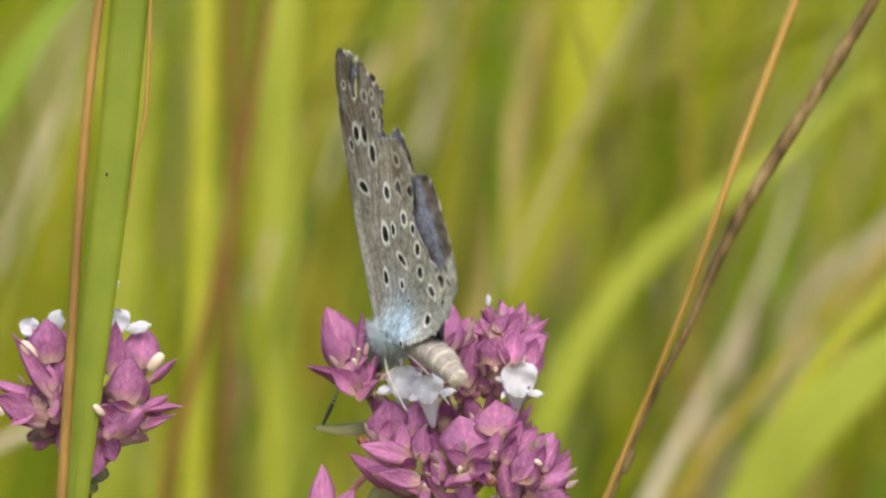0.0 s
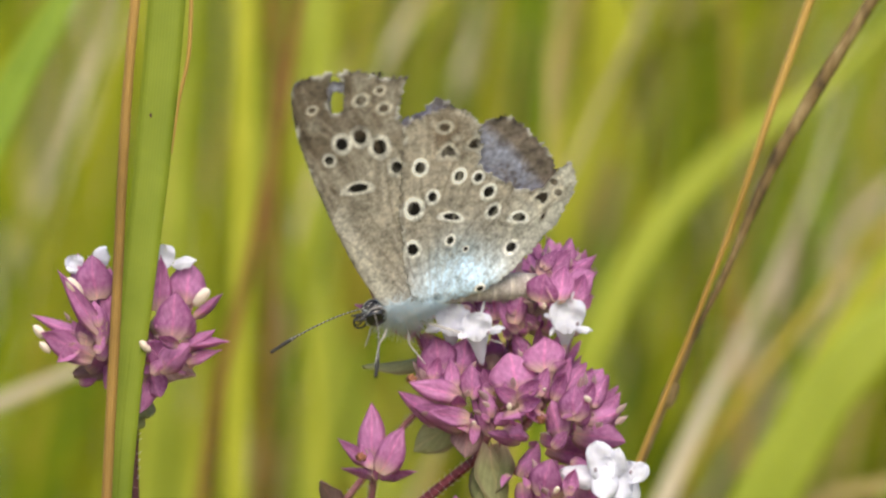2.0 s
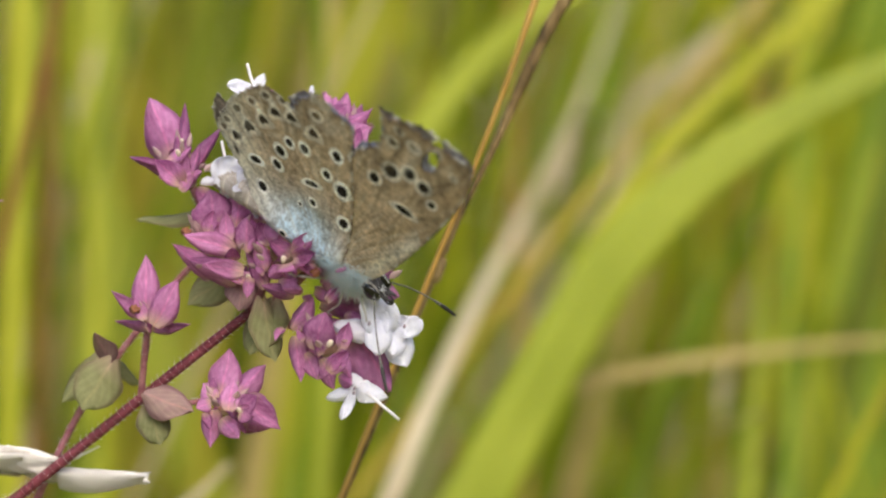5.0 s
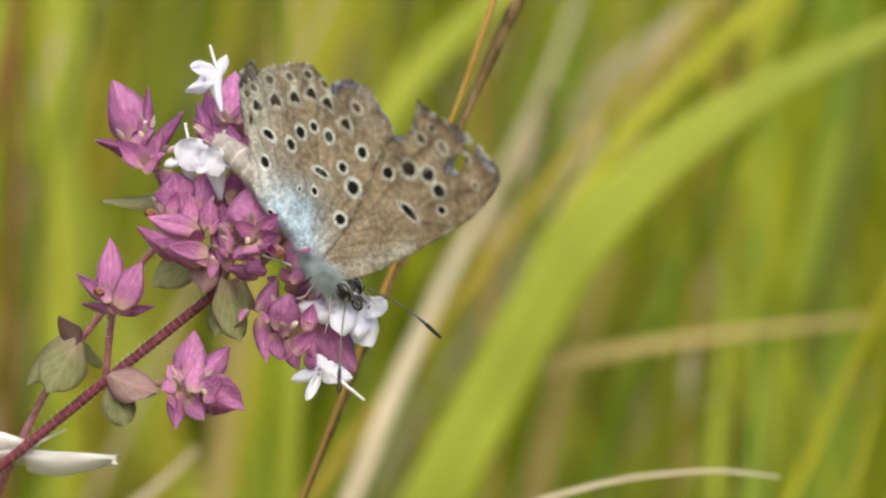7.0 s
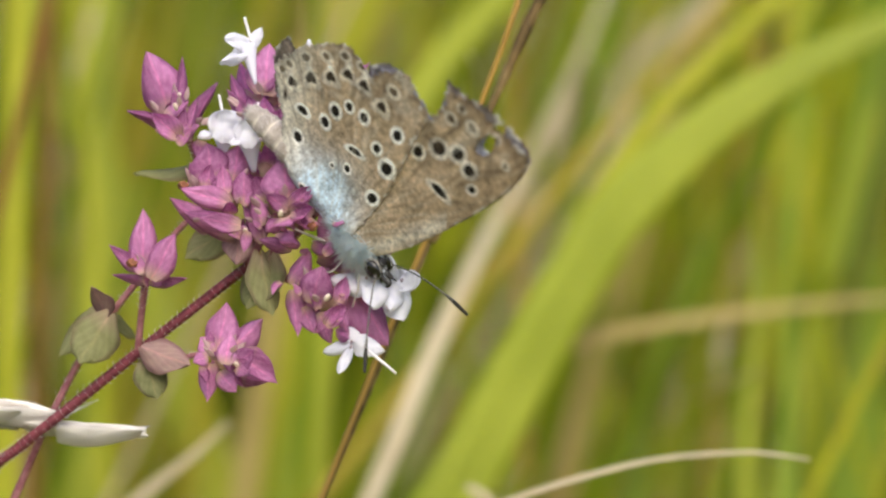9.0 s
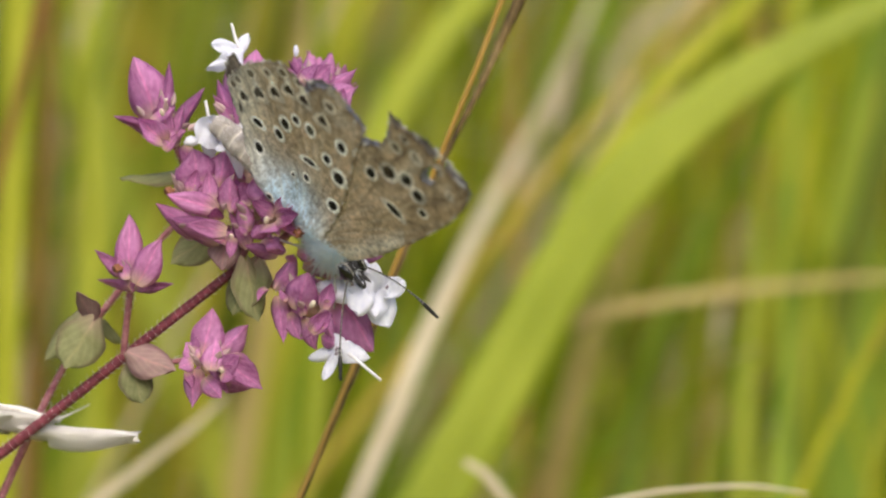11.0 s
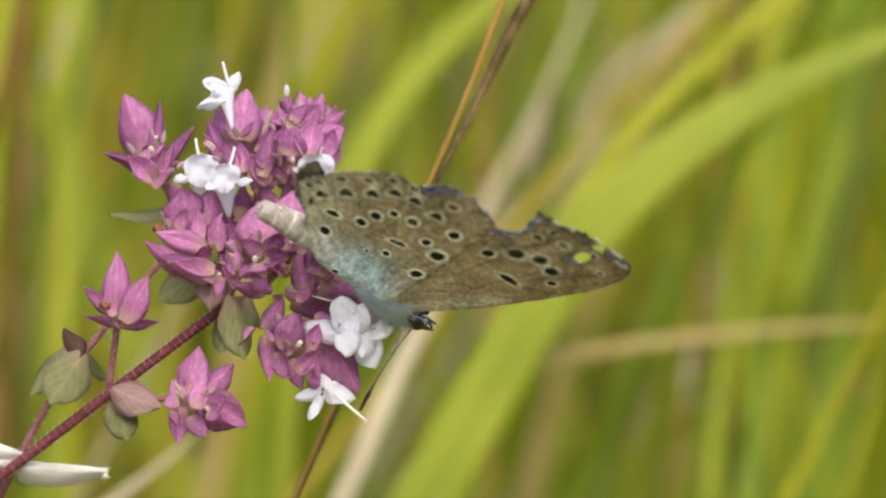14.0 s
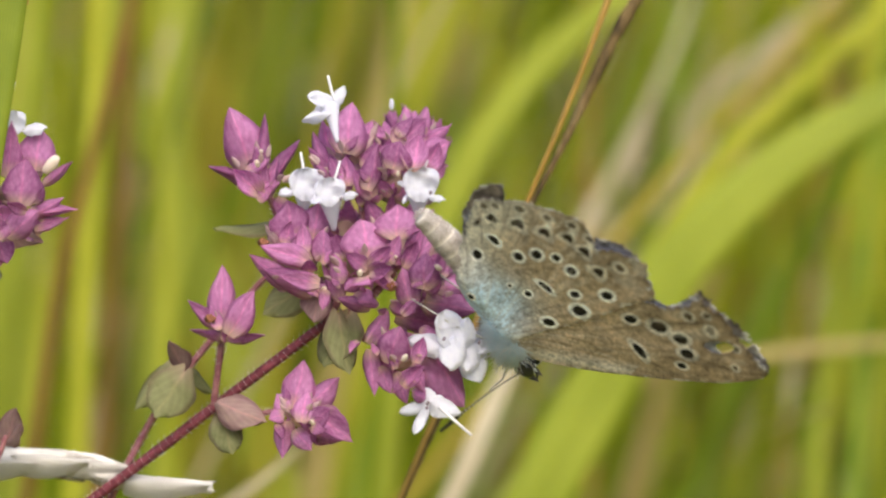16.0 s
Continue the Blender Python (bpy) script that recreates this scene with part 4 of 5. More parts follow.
def oregano_side():
    foot = ground_line([mark(u, v, d) for u, v, d in ((-30, 330, 0), (-33, 480, 0), (-38, 600, 0), (-34, 800, 0), (-30, 1000, 1), (-25, 1300, 2))])
    base = Matrix.Translation(foot[0])
    plant = base_thing("oregano_plant", "upright wild oregano head with purple bracts behind a grass blade", "flower", base, "oregano plants")
    stem(plant, foot, (0.45, 0.40, 0.36, 0.34, 0.33, 0.32, 0.32, 0.32), STEM_DARK, 500, 31)
    cluster(plant, mark(-80, 290, 3), (-0.2, 0, 0.9), 2.4, 10, 32)
    cluster(plant, mark(30, 310, 3), (0.2, 0, 0.9), 2.4, 10, 33)
    cluster(plant, mark(-20, 390, 2), (0, -0.2, 0.6), 2.6, 10, 36)
    flower_head(plant, (25, 345, 0), 1.2, (
        (59, 302, -3, 71, 229, -3, 0.85, 0), (38, 366, -6, 44, 284, -6, 0.76, 0), (13, 314, -3, 23, 219, -3, 0.42, 1), (77, 328, -3, 127, 288, -3, 0.3, 1),
        (51, 378, -3, 135, 371, -3, 0.28, 1), (53, 388, -3, 111, 350, -3, 0.36, 1), (61, 408, -3, 121, 385, -3, 0.24, 1), (11, 421, -5, 63, 378, -6, 0.62, 0),
        (33, 356, -2, 78, 326, -2, 0.6, 0), (-5, 416, -3, 10, 464, -4, 0.7, 0), (-15, 426, -3, -29, 490, -4, 0.75, 0),
        (23, 406, -3, -11, 366, -5, 0.6, 2)), 33)
    flower_head(plant, (-105, 350, 0), 1.2, (
        (-97, 290, -3, -103, 214, -3, 0.85, 0), (-127, 271, -2, -127, 209, -2, 0.42, 0), (-91, 350, -5, -160, 240, -5, 0.24, 1), (-115, 358, -4, -209, 315, -4, 0.24, 1),
        (-102, 391, -4, -195, 348, -5, 0.5, 2), (-117, 416, -2, -71, 374, -2, 0.6, 0), (-91, 371, -5, -86, 304, -5, 0.45, 0), (-117, 371, -4, -102, 296, -4, 0.5, 2),
        (-72, 366, -3, -62, 246, -2, 0.45, 0), (-62, 406, -2, -82, 446, -3, 0.6, 0)), 34)
    flower(plant, (18, 222, -2), (14, 258, -2), 0.8, ((22, 218, -3, 0.95),), (((40, 232, -3), (78, 226, -4), 0.55), ((10, 240, -3), (-4, 252, -3), 0.6)), (), ((10, 200, -2), (18, 172, -2), (26, 146, -2)))
    flower(plant, (-92, 215, -1), (-96, 250, -1), 0.8, ((-134, 226, -2, 0.7),), (((-96, 232, -2), (-78, 202, -3), 0.8), ((-120, 235, -2), (-148, 228, -2), 0.8)))
    for u, w, r in ((90, 292, 1.9), (-135, 266, 1.9), (-198, 345, 1.5), (-12, 376, 1.3), (-190, 372, 1.2)):
        m = frame_of(at(*mark(u, w, -5)), way(0.6 if u > 0 else -0.5, -0.4, 0.6), (1, 0, 0))
        put("bud", BUD, plant, scaled(m, r * MM), "cream unopened flower bud")
    put("calyx", blob_mesh("calyx", BRACT_GREEN, 0.75 * MM, 0.7 * MM, 0.6 * MM, 8, 10, 0.5), plant, frame_of(at(*mark(-34, 510, -1)), way(0, 0, 1), way(0, -1, 0)), "dry grey-green calyx")
    leaf(plant, mark(10, 400, 0), mark(78, 435, -2), (0.2, -0.9, 0.5), LEAF_PINK, 0.9, "grey-pink oregano leaf")
    leaf(plant, mark(-70, 400, 0), mark(-145, 425, -2), (-0.2, -0.9, 0.5), LEAF_PINK, 0.9, "grey-pink oregano leaf")
    leaf(plant, mark(-32, 470, 0), mark(-8, 505, -2), (0.3, -0.9, 0.3), wide=1.1)
    stem(plant, [at(*mark(*q)) for q in ((-34, 860, 0), (-5, 810, 1), (14, 765, 1))], (0.3, 0.26, 0.22), BRANCH, 40, 37, "branch", "thin purple side branch")
    leaf(plant, mark(12, 790, 1), mark(28, 720, 0), (0.2, -0.9, 0.2), LEAF_PINK, 1.0, "small pinkish oregano leaf")
    leaf(plant, mark(10, 785, 1), mark(42, 752, -1), (0.3, -0.8, 0.5), LEAF_PINK, 0.8, "small pinkish oregano leaf")
    return plant


def oregano_low():
    foot = ground_line([mark(u, v, d) for u, v, d in ((440, 1090, 2), (430, 1190, 2), (425, 1300, 3))])
    base = Matrix.Translation(foot[0])
    plant = base_thing("oregano_plant", "low wild oregano head with purple bracts in the grass", "flower", base, "oregano plants")
    stem(plant, foot, (0.6, 0.5, 0.42, 0.4), STEM, 120, 61)
    cluster(plant, mark(395, 1090, 2), (-0.4, -0.3, 0.85), 3.6, 18, 62)
    cluster(plant, mark(490, 1080, 2), (0.35, -0.3, 0.85), 3.8, 20, 63)


OREGANO = oregano_main()
SIDE_OREGANO = oregano_side()
oregano_low()
near_stems()


def spikelet():
    """The dry white grass husk across the stem's foot."""
    stalk = list(reversed(rooted([mark(u, v, d) for u, v, d in ((150, 850, 5), (0, 830, 6), (-140, 815, 7), (-300, 850, 9), (-420, 950, 11))], 15)))
    base = Matrix.Translation(stalk[0])
    ob = base_thing("grass_spikelet", "bleached white dry grass spikelet lying across the stem", "grass", base)
    v, f, a = tube(stalk, [0.3 * MM, 0.25 * MM, 0.2 * MM], 7, 60)
    put("stalk", mesh_of("stalk", v, f, HUSK, a), ob, Matrix.Identity(4), "thin bleached stalk")
    for pts, radii, seed in (
            (((-150, 800, 6), (-60, 806, 5), (60, 812, 4), (160, 817, 4), (240, 833, 4)), (0.45, 0.72, 0.78, 0.74, 0.55, 0.10), 51),
            (((-60, 822, 6), (60, 830, 5), (160, 840, 4), (240, 852, 3.5), (320, 858, 3), (376, 864, 3)), (0.12, 0.18, 0.30, 0.48, 0.52, 0.48, 0.46, 0.40), 52),
            (((340, 862, 3), (372, 868, 2.6), (381, 870, 2.4)), (0.2, 0.16, 0.03), 55), (((340, 858, 3.4), (370, 855, 3.4), (383, 852, 3.2)), (0.2, 0.14, 0.03), 56),
            (((-230, 742, 6), (-150, 752, 5), (-45, 768, 4)), (0.5, 0.75, 0.3), 53),
            (((150, 846, 5), (215, 836, 5), (292, 803, 6)), (0.16, 0.14, 0.04), 54)):
        v, f, a = tube([at(*mark(*q)) for q in pts], [r * MM for r in radii], 12, 60, 0.06, seed)
        put("floret", mesh_of("floret", v, f, HUSK, a), ob, Matrix.Identity(4), "bleached spindle-shaped floret")
    glume = petal_mesh("glume", HUSK, 0.30, 1.0, 0.02, 0.8, 14, 9, 0.012, 0.03, 41)
    for (u0, w0, d0), (u1, w1, d1), out, wide in (
            ((-90, 800, 3.8), (70, 822, 2.6), (0, -1, 0.5), 1.2), ((20, 806, 3.0), (160, 820, 2.4), (0, -1, 0.5), 1.15), ((110, 811, 2.9), (236, 830, 3.0), (0, -1, 0.6), 1.0),
            ((215, 850, 2.6), (374, 860, 1.9), (0, -1, 0.6), 0.85), ((150, 838, 3.4), (285, 858, 2.2), (0, -1, 0.2), 0.8), ((-210, 745, 4.5), (-60, 764, 3.4), (0, -1, 0.5), 1.1)):
        p, q = at(*mark(u0, w0, d0)), at(*mark(u1, w1, d1))
        n = (q - p).length
        put("glume", glume, ob, frame_of(p, q - p, way(*out)) @ Matrix.Diagonal((n * wide, n * wide, n, 1)), "papery bleached glume")
    return ob


SPIKELET = spikelet()


# ---- butterfly ----
WING, _n, _l, _b = material("wing_scales", 0.75, 0.15)
_a = _n.new("ShaderNodeAttribute")
_a.attribute_name = "pigment"
_g = ramp_of(_n, _l, noise_of(_n, _l, 2600.0, 3.0), [(0.3, (0.80, 0.80, 0.80)), (0.7, (1.14, 1.14, 1.14))])
_c = mixed(_n, _l, _a.outputs["Color"], _g, 1.0, "MULTIPLY")
_l.new(_c, _b.inputs["Base Color"])
bumped(_n, _l, _b, noise_of(_n, _l, 3200.0, 3.0), 0.35, 0.00006)
thin(WING, _n, _l, _b, _c, 0.22)
FUR = leaf_material("fur_pale_blue", (0.78, 0.90, 0.97), (0.93, 0.97, 0.99), 0.7, 0.8, 1200, random_hue=False)
FUR_WHITE = leaf_material("fur_white", (0.86, 0.90, 0.94), (0.98, 0.98, 0.98), 0.75, 0.8, 1200, random_hue=False)
FUR_GREY = leaf_material("fur_grey", (0.36, 0.31, 0.28), (0.64, 0.59, 0.56), 0.1, 0.8, 1500, random_hue=False)
ABDOMEN, _n, _l, _b = material("abdomen_grey", 0.7)
_w = _n.new("ShaderNodeAttribute")
_w.attribute_name = "along"
_m = _n.new("ShaderNodeMath")
_m.operation = "MULTIPLY"
_m.inputs[1].default_value = 9.0
_f = _n.new("ShaderNodeMath")
_f.operation = "FRACT"
_l.new(_w.outputs["Fac"], _m.inputs[0])
_l.new(_m.outputs[0], _f.inputs[0])
_rings = ramp_of(_n, _l, _f.outputs[0], [(0.0, (0.66, 0.60, 0.54)), (0.14, (0.50, 0.44, 0.38)), (0.30, (0.33, 0.29, 0.26)), (1.0, (0.42, 0.37, 0.34))])
_l.new(mixed(_n, _l, _rings, ramp_of(_n, _l, noise_of(_n, _l, 1800.0), [(0.3, (0.7, 0.7, 0.7)), (0.7, (1.2, 1.2, 1.2))]), 1.0, "MULTIPLY"), _b.inputs["Base Color"])
bumped(_n, _l, _b, noise_of(_n, _l, 2500.0), 0.8, 0.0002)
EYE, _n, _l, _b = material("eye_black", 0.15, 0.6)
_b.inputs["Base Color"].default_value = (0.008, 0.007, 0.008, 1)
DARK = leaf_material("head_black", (0.012, 0.011, 0.012), (0.05, 0.045, 0.045), 0.0, 0.7, 2500, random_hue=False)
LEG = leaf_material("leg_white", (0.30, 0.28, 0.26), (0.66, 0.63, 0.60), 0.0, 0.7, 2500, random_hue=False)
ANTENNA, _n, _l, _b = material("antenna_banded", 0.6)
_w = _n.new("ShaderNodeAttribute")
_w.attribute_name = "along"
_m = _n.new("ShaderNodeMath")
_m.operation = "MULTIPLY"
_m.inputs[1].default_value = 26.0
_f = _n.new("ShaderNodeMath")
_f.operation = "FRACT"
_l.new(_w.outputs["Fac"], _m.inputs[0])
_l.new(_m.outputs[0], _f.inputs[0])
_l.new(ramp_of(_n, _l, _f.outputs[0], [(0.62, (0.025, 0.022, 0.02)), (0.72, (0.30, 0.28, 0.26))]), _b.inputs["Base Color"])

U = 20 / 24 * MM  # the butterfly's own step
# Wing plans in the plane of the closed wings: forward, up.
COSTA = [(2.0, -2.9), (4.7, -2.0), (8.1, 0.5), (11.4, 3.6), (14.9, 7.1), (18.2, 10.8), (20.0, 13.6), (20.6, 15.2), (20.4, 16.0)]
FORE_R = COSTA + [(18.3, 16.6), (16.6, 17.1), (15.2, 18.0), (14.2, 18.6), (12.8, 18.4), (11.7, 18.8), (11.5, 17.0), (10.8, 15.8), (9.9, 14.7), (7.5, 13.5), (4.0, 9.0), (1.0, 1.5)]
FORE_L = COSTA + [(20.2, 16.4), (17.4, 18.0), (15.5, 18.5), (13.8, 18.4), (11.5, 19.2), (11.1, 17.2), (10.4, 15.0), (8.0, 14.4), (4.0, 9.0), (1.0, 1.5)]
HIND_FRONT = [(8.3, 12.5), (7.4, 10.0), (6.3, 7.0), (4.6, 3.4), (2.4, -0.2)]
HIND_R = [(0.2, -0.9), (-2.6, 0.0), (-4.6, 2.0), (-6.2, 5.2), (-7.0, 8.6), (-7.6, 11.2), (-7.9, 12.0), (-6.9, 13.4), (-5.8, 14.6), (-4.5, 15.9), (-1.6, 17.4), (0.4, 18.0), (2.0, 17.2), (3.1, 15.8), (3.6, 16.6), (4.9, 17.6), (7.0, 18.2), (8.1, 16.4), (9.6, 15.0)] + HIND_FRONT
HIND_L = [(0.2, -0.9), (-3.4, 1.9), (-5.5, 4.4), (-7.0, 6.9), (-7.9, 9.1), (-8.2, 11.2), (-8.1, 13.6), (-6.8, 15.5), (-6.0, 14.3), (-5.2, 12.2), (-2.9, 11.8), (-0.4, 12.5), (1.3, 13.3), (1.8, 15.4), (2.7, 16.9), (4.3, 17.9), (6.1, 17.7), (7.7, 16.5), (9.1, 15.0)] + HIND_FRONT
FORE_SPOTS = [(11.15, 7.95, 0.44, 2.2, -0.43), (14.7, 9.7, 0.42, 1, 0), (14.3, 11.5, 0.62, 1, 0), (13.0, 12.6, 0.66, 1, 0), (10.9, 12.2, 0.72, 1, 0), (8.65, 10.8, 0.55, 1, 0)]
HIND_SPOTS = [(6.2, 11.55, 0.55, 1, 0), (5.22, 7.6, 0.68, 1, 0), (3.75, 3.77, 0.55, 1, 0), (4.0, 9.1, 0.46, 1, 0), (1.6, 7.7, 0.34, 2.3, -0.08), (2.47, 11.65, 0.5, 1, 0),
              (0.75, 11.93, 0.42, 1, 0), (-0.73, 10.83, 0.52, 1, 0), (-1.87, 9.1, 0.5, 1, 0), (-4.4, 9.15, 0.42, 1.5, -0.2), (-4.8, 6.2, 0.46, 1, 0), (0.8, 5.44, 0.36, 1, 0), (-3.1, 2.2, 0.3, 1, 0), (-0.9, 5.0, 0.2, 1, 0)]
EDGE_SPOTS = [(-5.75, 11.6, 0.5), (-3.7, 12.95, 0.52), (-1.4, 14.2, 0.5), (0.5, 15.3, 0.46), (2.3, 15.1, 0.46), (-6.9, 12.3, 0.34), (-6.1, 13.2, 0.34), (-4.3, 14.7, 0.36), (-2.0, 15.9, 0.36), (0.1, 16.9, 0.34), (2.0, 16.7, 0.34),
              (4.4, 13.8, 0.5), (5.6, 15.8, 0.4), (12.1, 15.8, 0.38), (14.4, 15.9, 0.4), (13.2, 17.3, 0.28), (17.1, 16.0, 0.26), (18.2, 13.8, 0.26)]


PIVOT = (1.5, -0.5)


def inside(points, x, y):
    hit = np.zeros(x.shape, bool)
    for (x0, y0), (x1, y1) in zip(points, points[1:] + points[:1]):
        if y0 != y1:
            hit ^= ((y0 > y) != (y1 > y)) & (x < (x1 - x0) * (y - y0) / (y1 - y0) + x0)
    return hit


def wobble(x, y, scale, seed):
    """Smooth noise on a grid of places."""
    rng = np.random.RandomState(seed)
    g = rng.rand(64, 64)
    u, v = (x * scale) % 63, (y * scale) % 63
    i, j = np.floor(u).astype(int), np.floor(v).astype(int)
    s, t = u - i, v - j
    s, t = s * s * (3 - 2 * s), t * t * (3 - 2 * t)
    return (g[i, j] * (1 - s) + g[i + 1, j] * s) * (1 - t) + (g[i, j + 1] * (1 - s) + g[i + 1, j + 1] * s) * t


def blend(c, k, colour):
    return c * (1 - k[:, None]) + np.array(colour) * k[:, None]


def wing_pigment(x, y, hind, under, seed):
    n = wobble(x + 40, y + 40, 0.5, seed) * 0.4 + wobble(x + 40, y + 40, 1.7, seed + 1) * 0.3 + wobble(x + 40, y + 40, 4.1, seed + 2) * 0.3
    along = np.stack([x, y], 1)
    r, th = np.hypot(x, y + 1.5), np.arctan2(y + 1.5, x)
    if not under:
        c = np.ones((len(x), 3)) * (0.25, 0.205, 0.175)
        c = blend(c, np.clip((17.9 + 0.47 * x - r) / 1.2, 0, 1) * np.clip(1.9 * n - 0.15, 0.2, 1), (0.34, 0.35, 0.47))
        c = blend(c, np.clip(wobble(x + 40, y + 40, 0.9, seed + 4) * 3 - 1.7, 0, 1) * np.clip((r - 15) / 1.5, 0, 1), (0.06, 0.05, 0.045))
        return c * (0.3 + 0.8 * n + 0.6 * wobble(x * 3 + 80, y * 3 + 80, 1.0, seed + 6))[:, None]
    left = seed > 4  # the left wings are greyer, the right ones browner
    c = np.ones((len(x), 3)) * ((0.44, 0.39, 0.33) if left else (0.52, 0.39, 0.265))
    if not hind:
        c = blend(c, np.clip((x - 9) / (8 if left else 12), 0, 1) * 0.85, (0.15, 0.115, 0.085) if left else (0.36, 0.25, 0.155))
        c = blend(c, np.clip(1 - np.abs(y - (0.83 * x - 5.0)) / 1.6, 0, 1) * (x < 12) * 0.7, (0.78, 0.74, 0.66))
    else:
        c = blend(c, np.clip((y - 9) / 10, 0, 1) * 0.3, (0.42, 0.33, 0.23))
        c = blend(c, np.clip(1 - np.hypot(x - 5.3, y - 15.0) / 3.0, 0, 1) * 0.85, (0.20, 0.14, 0.095))
        c = blend(c, np.clip((-2.0 - x) / 4.0, 0, 1) * 0.6, (0.74, 0.75, 0.70))
    dust = np.exp(-(np.hypot(x + 1.2, (y - 1.2) * 0.8) / 3.1) ** 2) * (0.75 + 1.3 * n)
    c = blend(c, np.clip(dust * (1.0 if hind else 0.45), 0, 0.92), (0.56, 0.76, 0.95))
    for k in range(11):  # veins fan out from the foot of the wing
        a = radians(22 + k * 9.3) if not hind else radians(48 + k * 9.0)
        d = np.abs(np.sin(th - a + 0.03 * np.sin(r * 0.5 + k))) * r
        c = blend(c, np.clip(1 - d / 0.16, 0, 1) * np.clip(1.5 * n - 0.4, 0.0, 0.5) * (r > 2.0), (0.15, 0.11, 0.08))
        c = blend(c, np.clip(1 - np.abs(d - 0.42) / 0.24, 0, 1) * 0.13, (0.76, 0.70, 0.60))
    if hind:  # pale fringes between the edge spots
        c = blend(c, np.clip(wobble(x + 40, y + 40, 1.2, seed + 3) * 2 - 1.1, 0, 1) * np.clip((y - 11 - 0.2 * x) / 3, 0, 1) * 0.6, (0.76, 0.72, 0.65))
    for sx, sy, sr in EDGE_SPOTS:
        if (sx > 9) != hind:
            inner = sr > 0.41
            away = math.atan2(sy + 1.5, sx)
            u, v = (x - sx) * math.cos(away) + (y - sy) * math.sin(away), -(x - sx) * math.sin(away) + (y - sy) * math.cos(away)
            d = np.hypot(u + (0.55 * np.abs(v) if inner else 0), v * 0.85) / (sr * 1.0)
            c = blend(c, np.clip(2.8 - d, 0, 1) * 0.35, (0.34, 0.25, 0.17))
            c = blend(c, np.clip(2.1 - d, 0, 1) * np.clip(d - 0.6, 0, 1) * 1.1, (0.84, 0.80, 0.72))
            if inner and hind:  # a pale patch towards the edge, a dusky line on the vein beside it
                c = blend(c, np.clip(1 - np.hypot((u - 0.85) / 0.7, v / 0.6), 0, 1) * 1.2 * (sx < 3), (0.88, 0.85, 0.79))
                c = blend(c, np.clip(1 - np.abs(v - 1.05) / 0.16, 0, 1) * np.clip((u + 1.6) / 1.2, 0, 1) * (u < 2.6) * 0.55 * (sx < 3), (0.20, 0.145, 0.10))
            c = blend(c, np.clip((1.1 - d * (0.7 + 0.6 * n)) / 0.25, 0, 1) * (0.97 if inner else 0.85), (0.03, 0.022, 0.017) if inner else (0.10, 0.075, 0.055))
    if hind:  # blue dust and a pale seam run up the inner edge, with a dark mark on it
        t = np.clip((x * -5.5 + y * 7.0) / (5.5 ** 2 + 7.0 ** 2), 0, 1)
        off = np.hypot(x + 5.5 * t, y - 7.0 * t)
        c = blend(c, np.exp(-(off / 1.5) ** 2) * (1 - t) * 0.6 * (0.5 + n), (0.58, 0.75, 0.90))
        c = blend(c, np.clip(1 - np.hypot((x + 6.5) / 0.35, (y - 9.8) / 1.0), 0, 1) * 1.4, (0.07, 0.05, 0.04))
    for sx, sy, sr, stretch, turn in (HIND_SPOTS if hind else FORE_SPOTS):
        if stretch == 1:
            sr, stretch, turn = sr * 0.9, 1.22, math.atan2(sy + 1.5, sx)
        u, v = (x - sx) * math.cos(turn) + (y - sy) * math.sin(turn), -(x - sx) * math.sin(turn) + (y - sy) * math.cos(turn)
        d = np.hypot(u / stretch, v + (0.22 * (u / sr / stretch) ** 2 * sr if stretch > 1.4 else 0)) / sr * (0.92 + 0.16 * n)
        c = blend(c, np.clip((1.78 - d) / 0.3, 0, 1) * (1.0 if hind else 0.55), (1.0, 0.98, 0.94))
        c = blend(c, np.clip((1.03 - d) / 0.15, 0, 1), (0.014, 0.012, 0.011))
    streak = wobble(r * 0.45 + 20, th * 26 + 60, 1.0, seed + 21)
    c = blend(c, np.clip(streak * 2.6 - 1.5, 0, 1) * np.clip((r - 8) / 8, 0, 1) * (0.6 if not hind else 0.3), (0.13, 0.095, 0.065))
    c = blend(c, np.clip((1 - streak) * 2.6 - 1.7, 0, 1) * 0.35, (0.74, 0.69, 0.60))
    fine = wobble(x * 7 + 90, y * 7 + 90, 1.0, seed + 7)
    blot = wobble(x * 2.6 + 70, y * 2.6 + 70, 1.0, seed + 31)
    c *= (0.06 + 1.00 * n + 0.52 * fine + 0.42 * blot)[:, None]
    c = blend(c, np.clip(1 - np.hypot(x - 0.3, y - 0.2) / 0.6, 0, 1) * 0.8, (0.03, 0.03, 0.035))
    return c


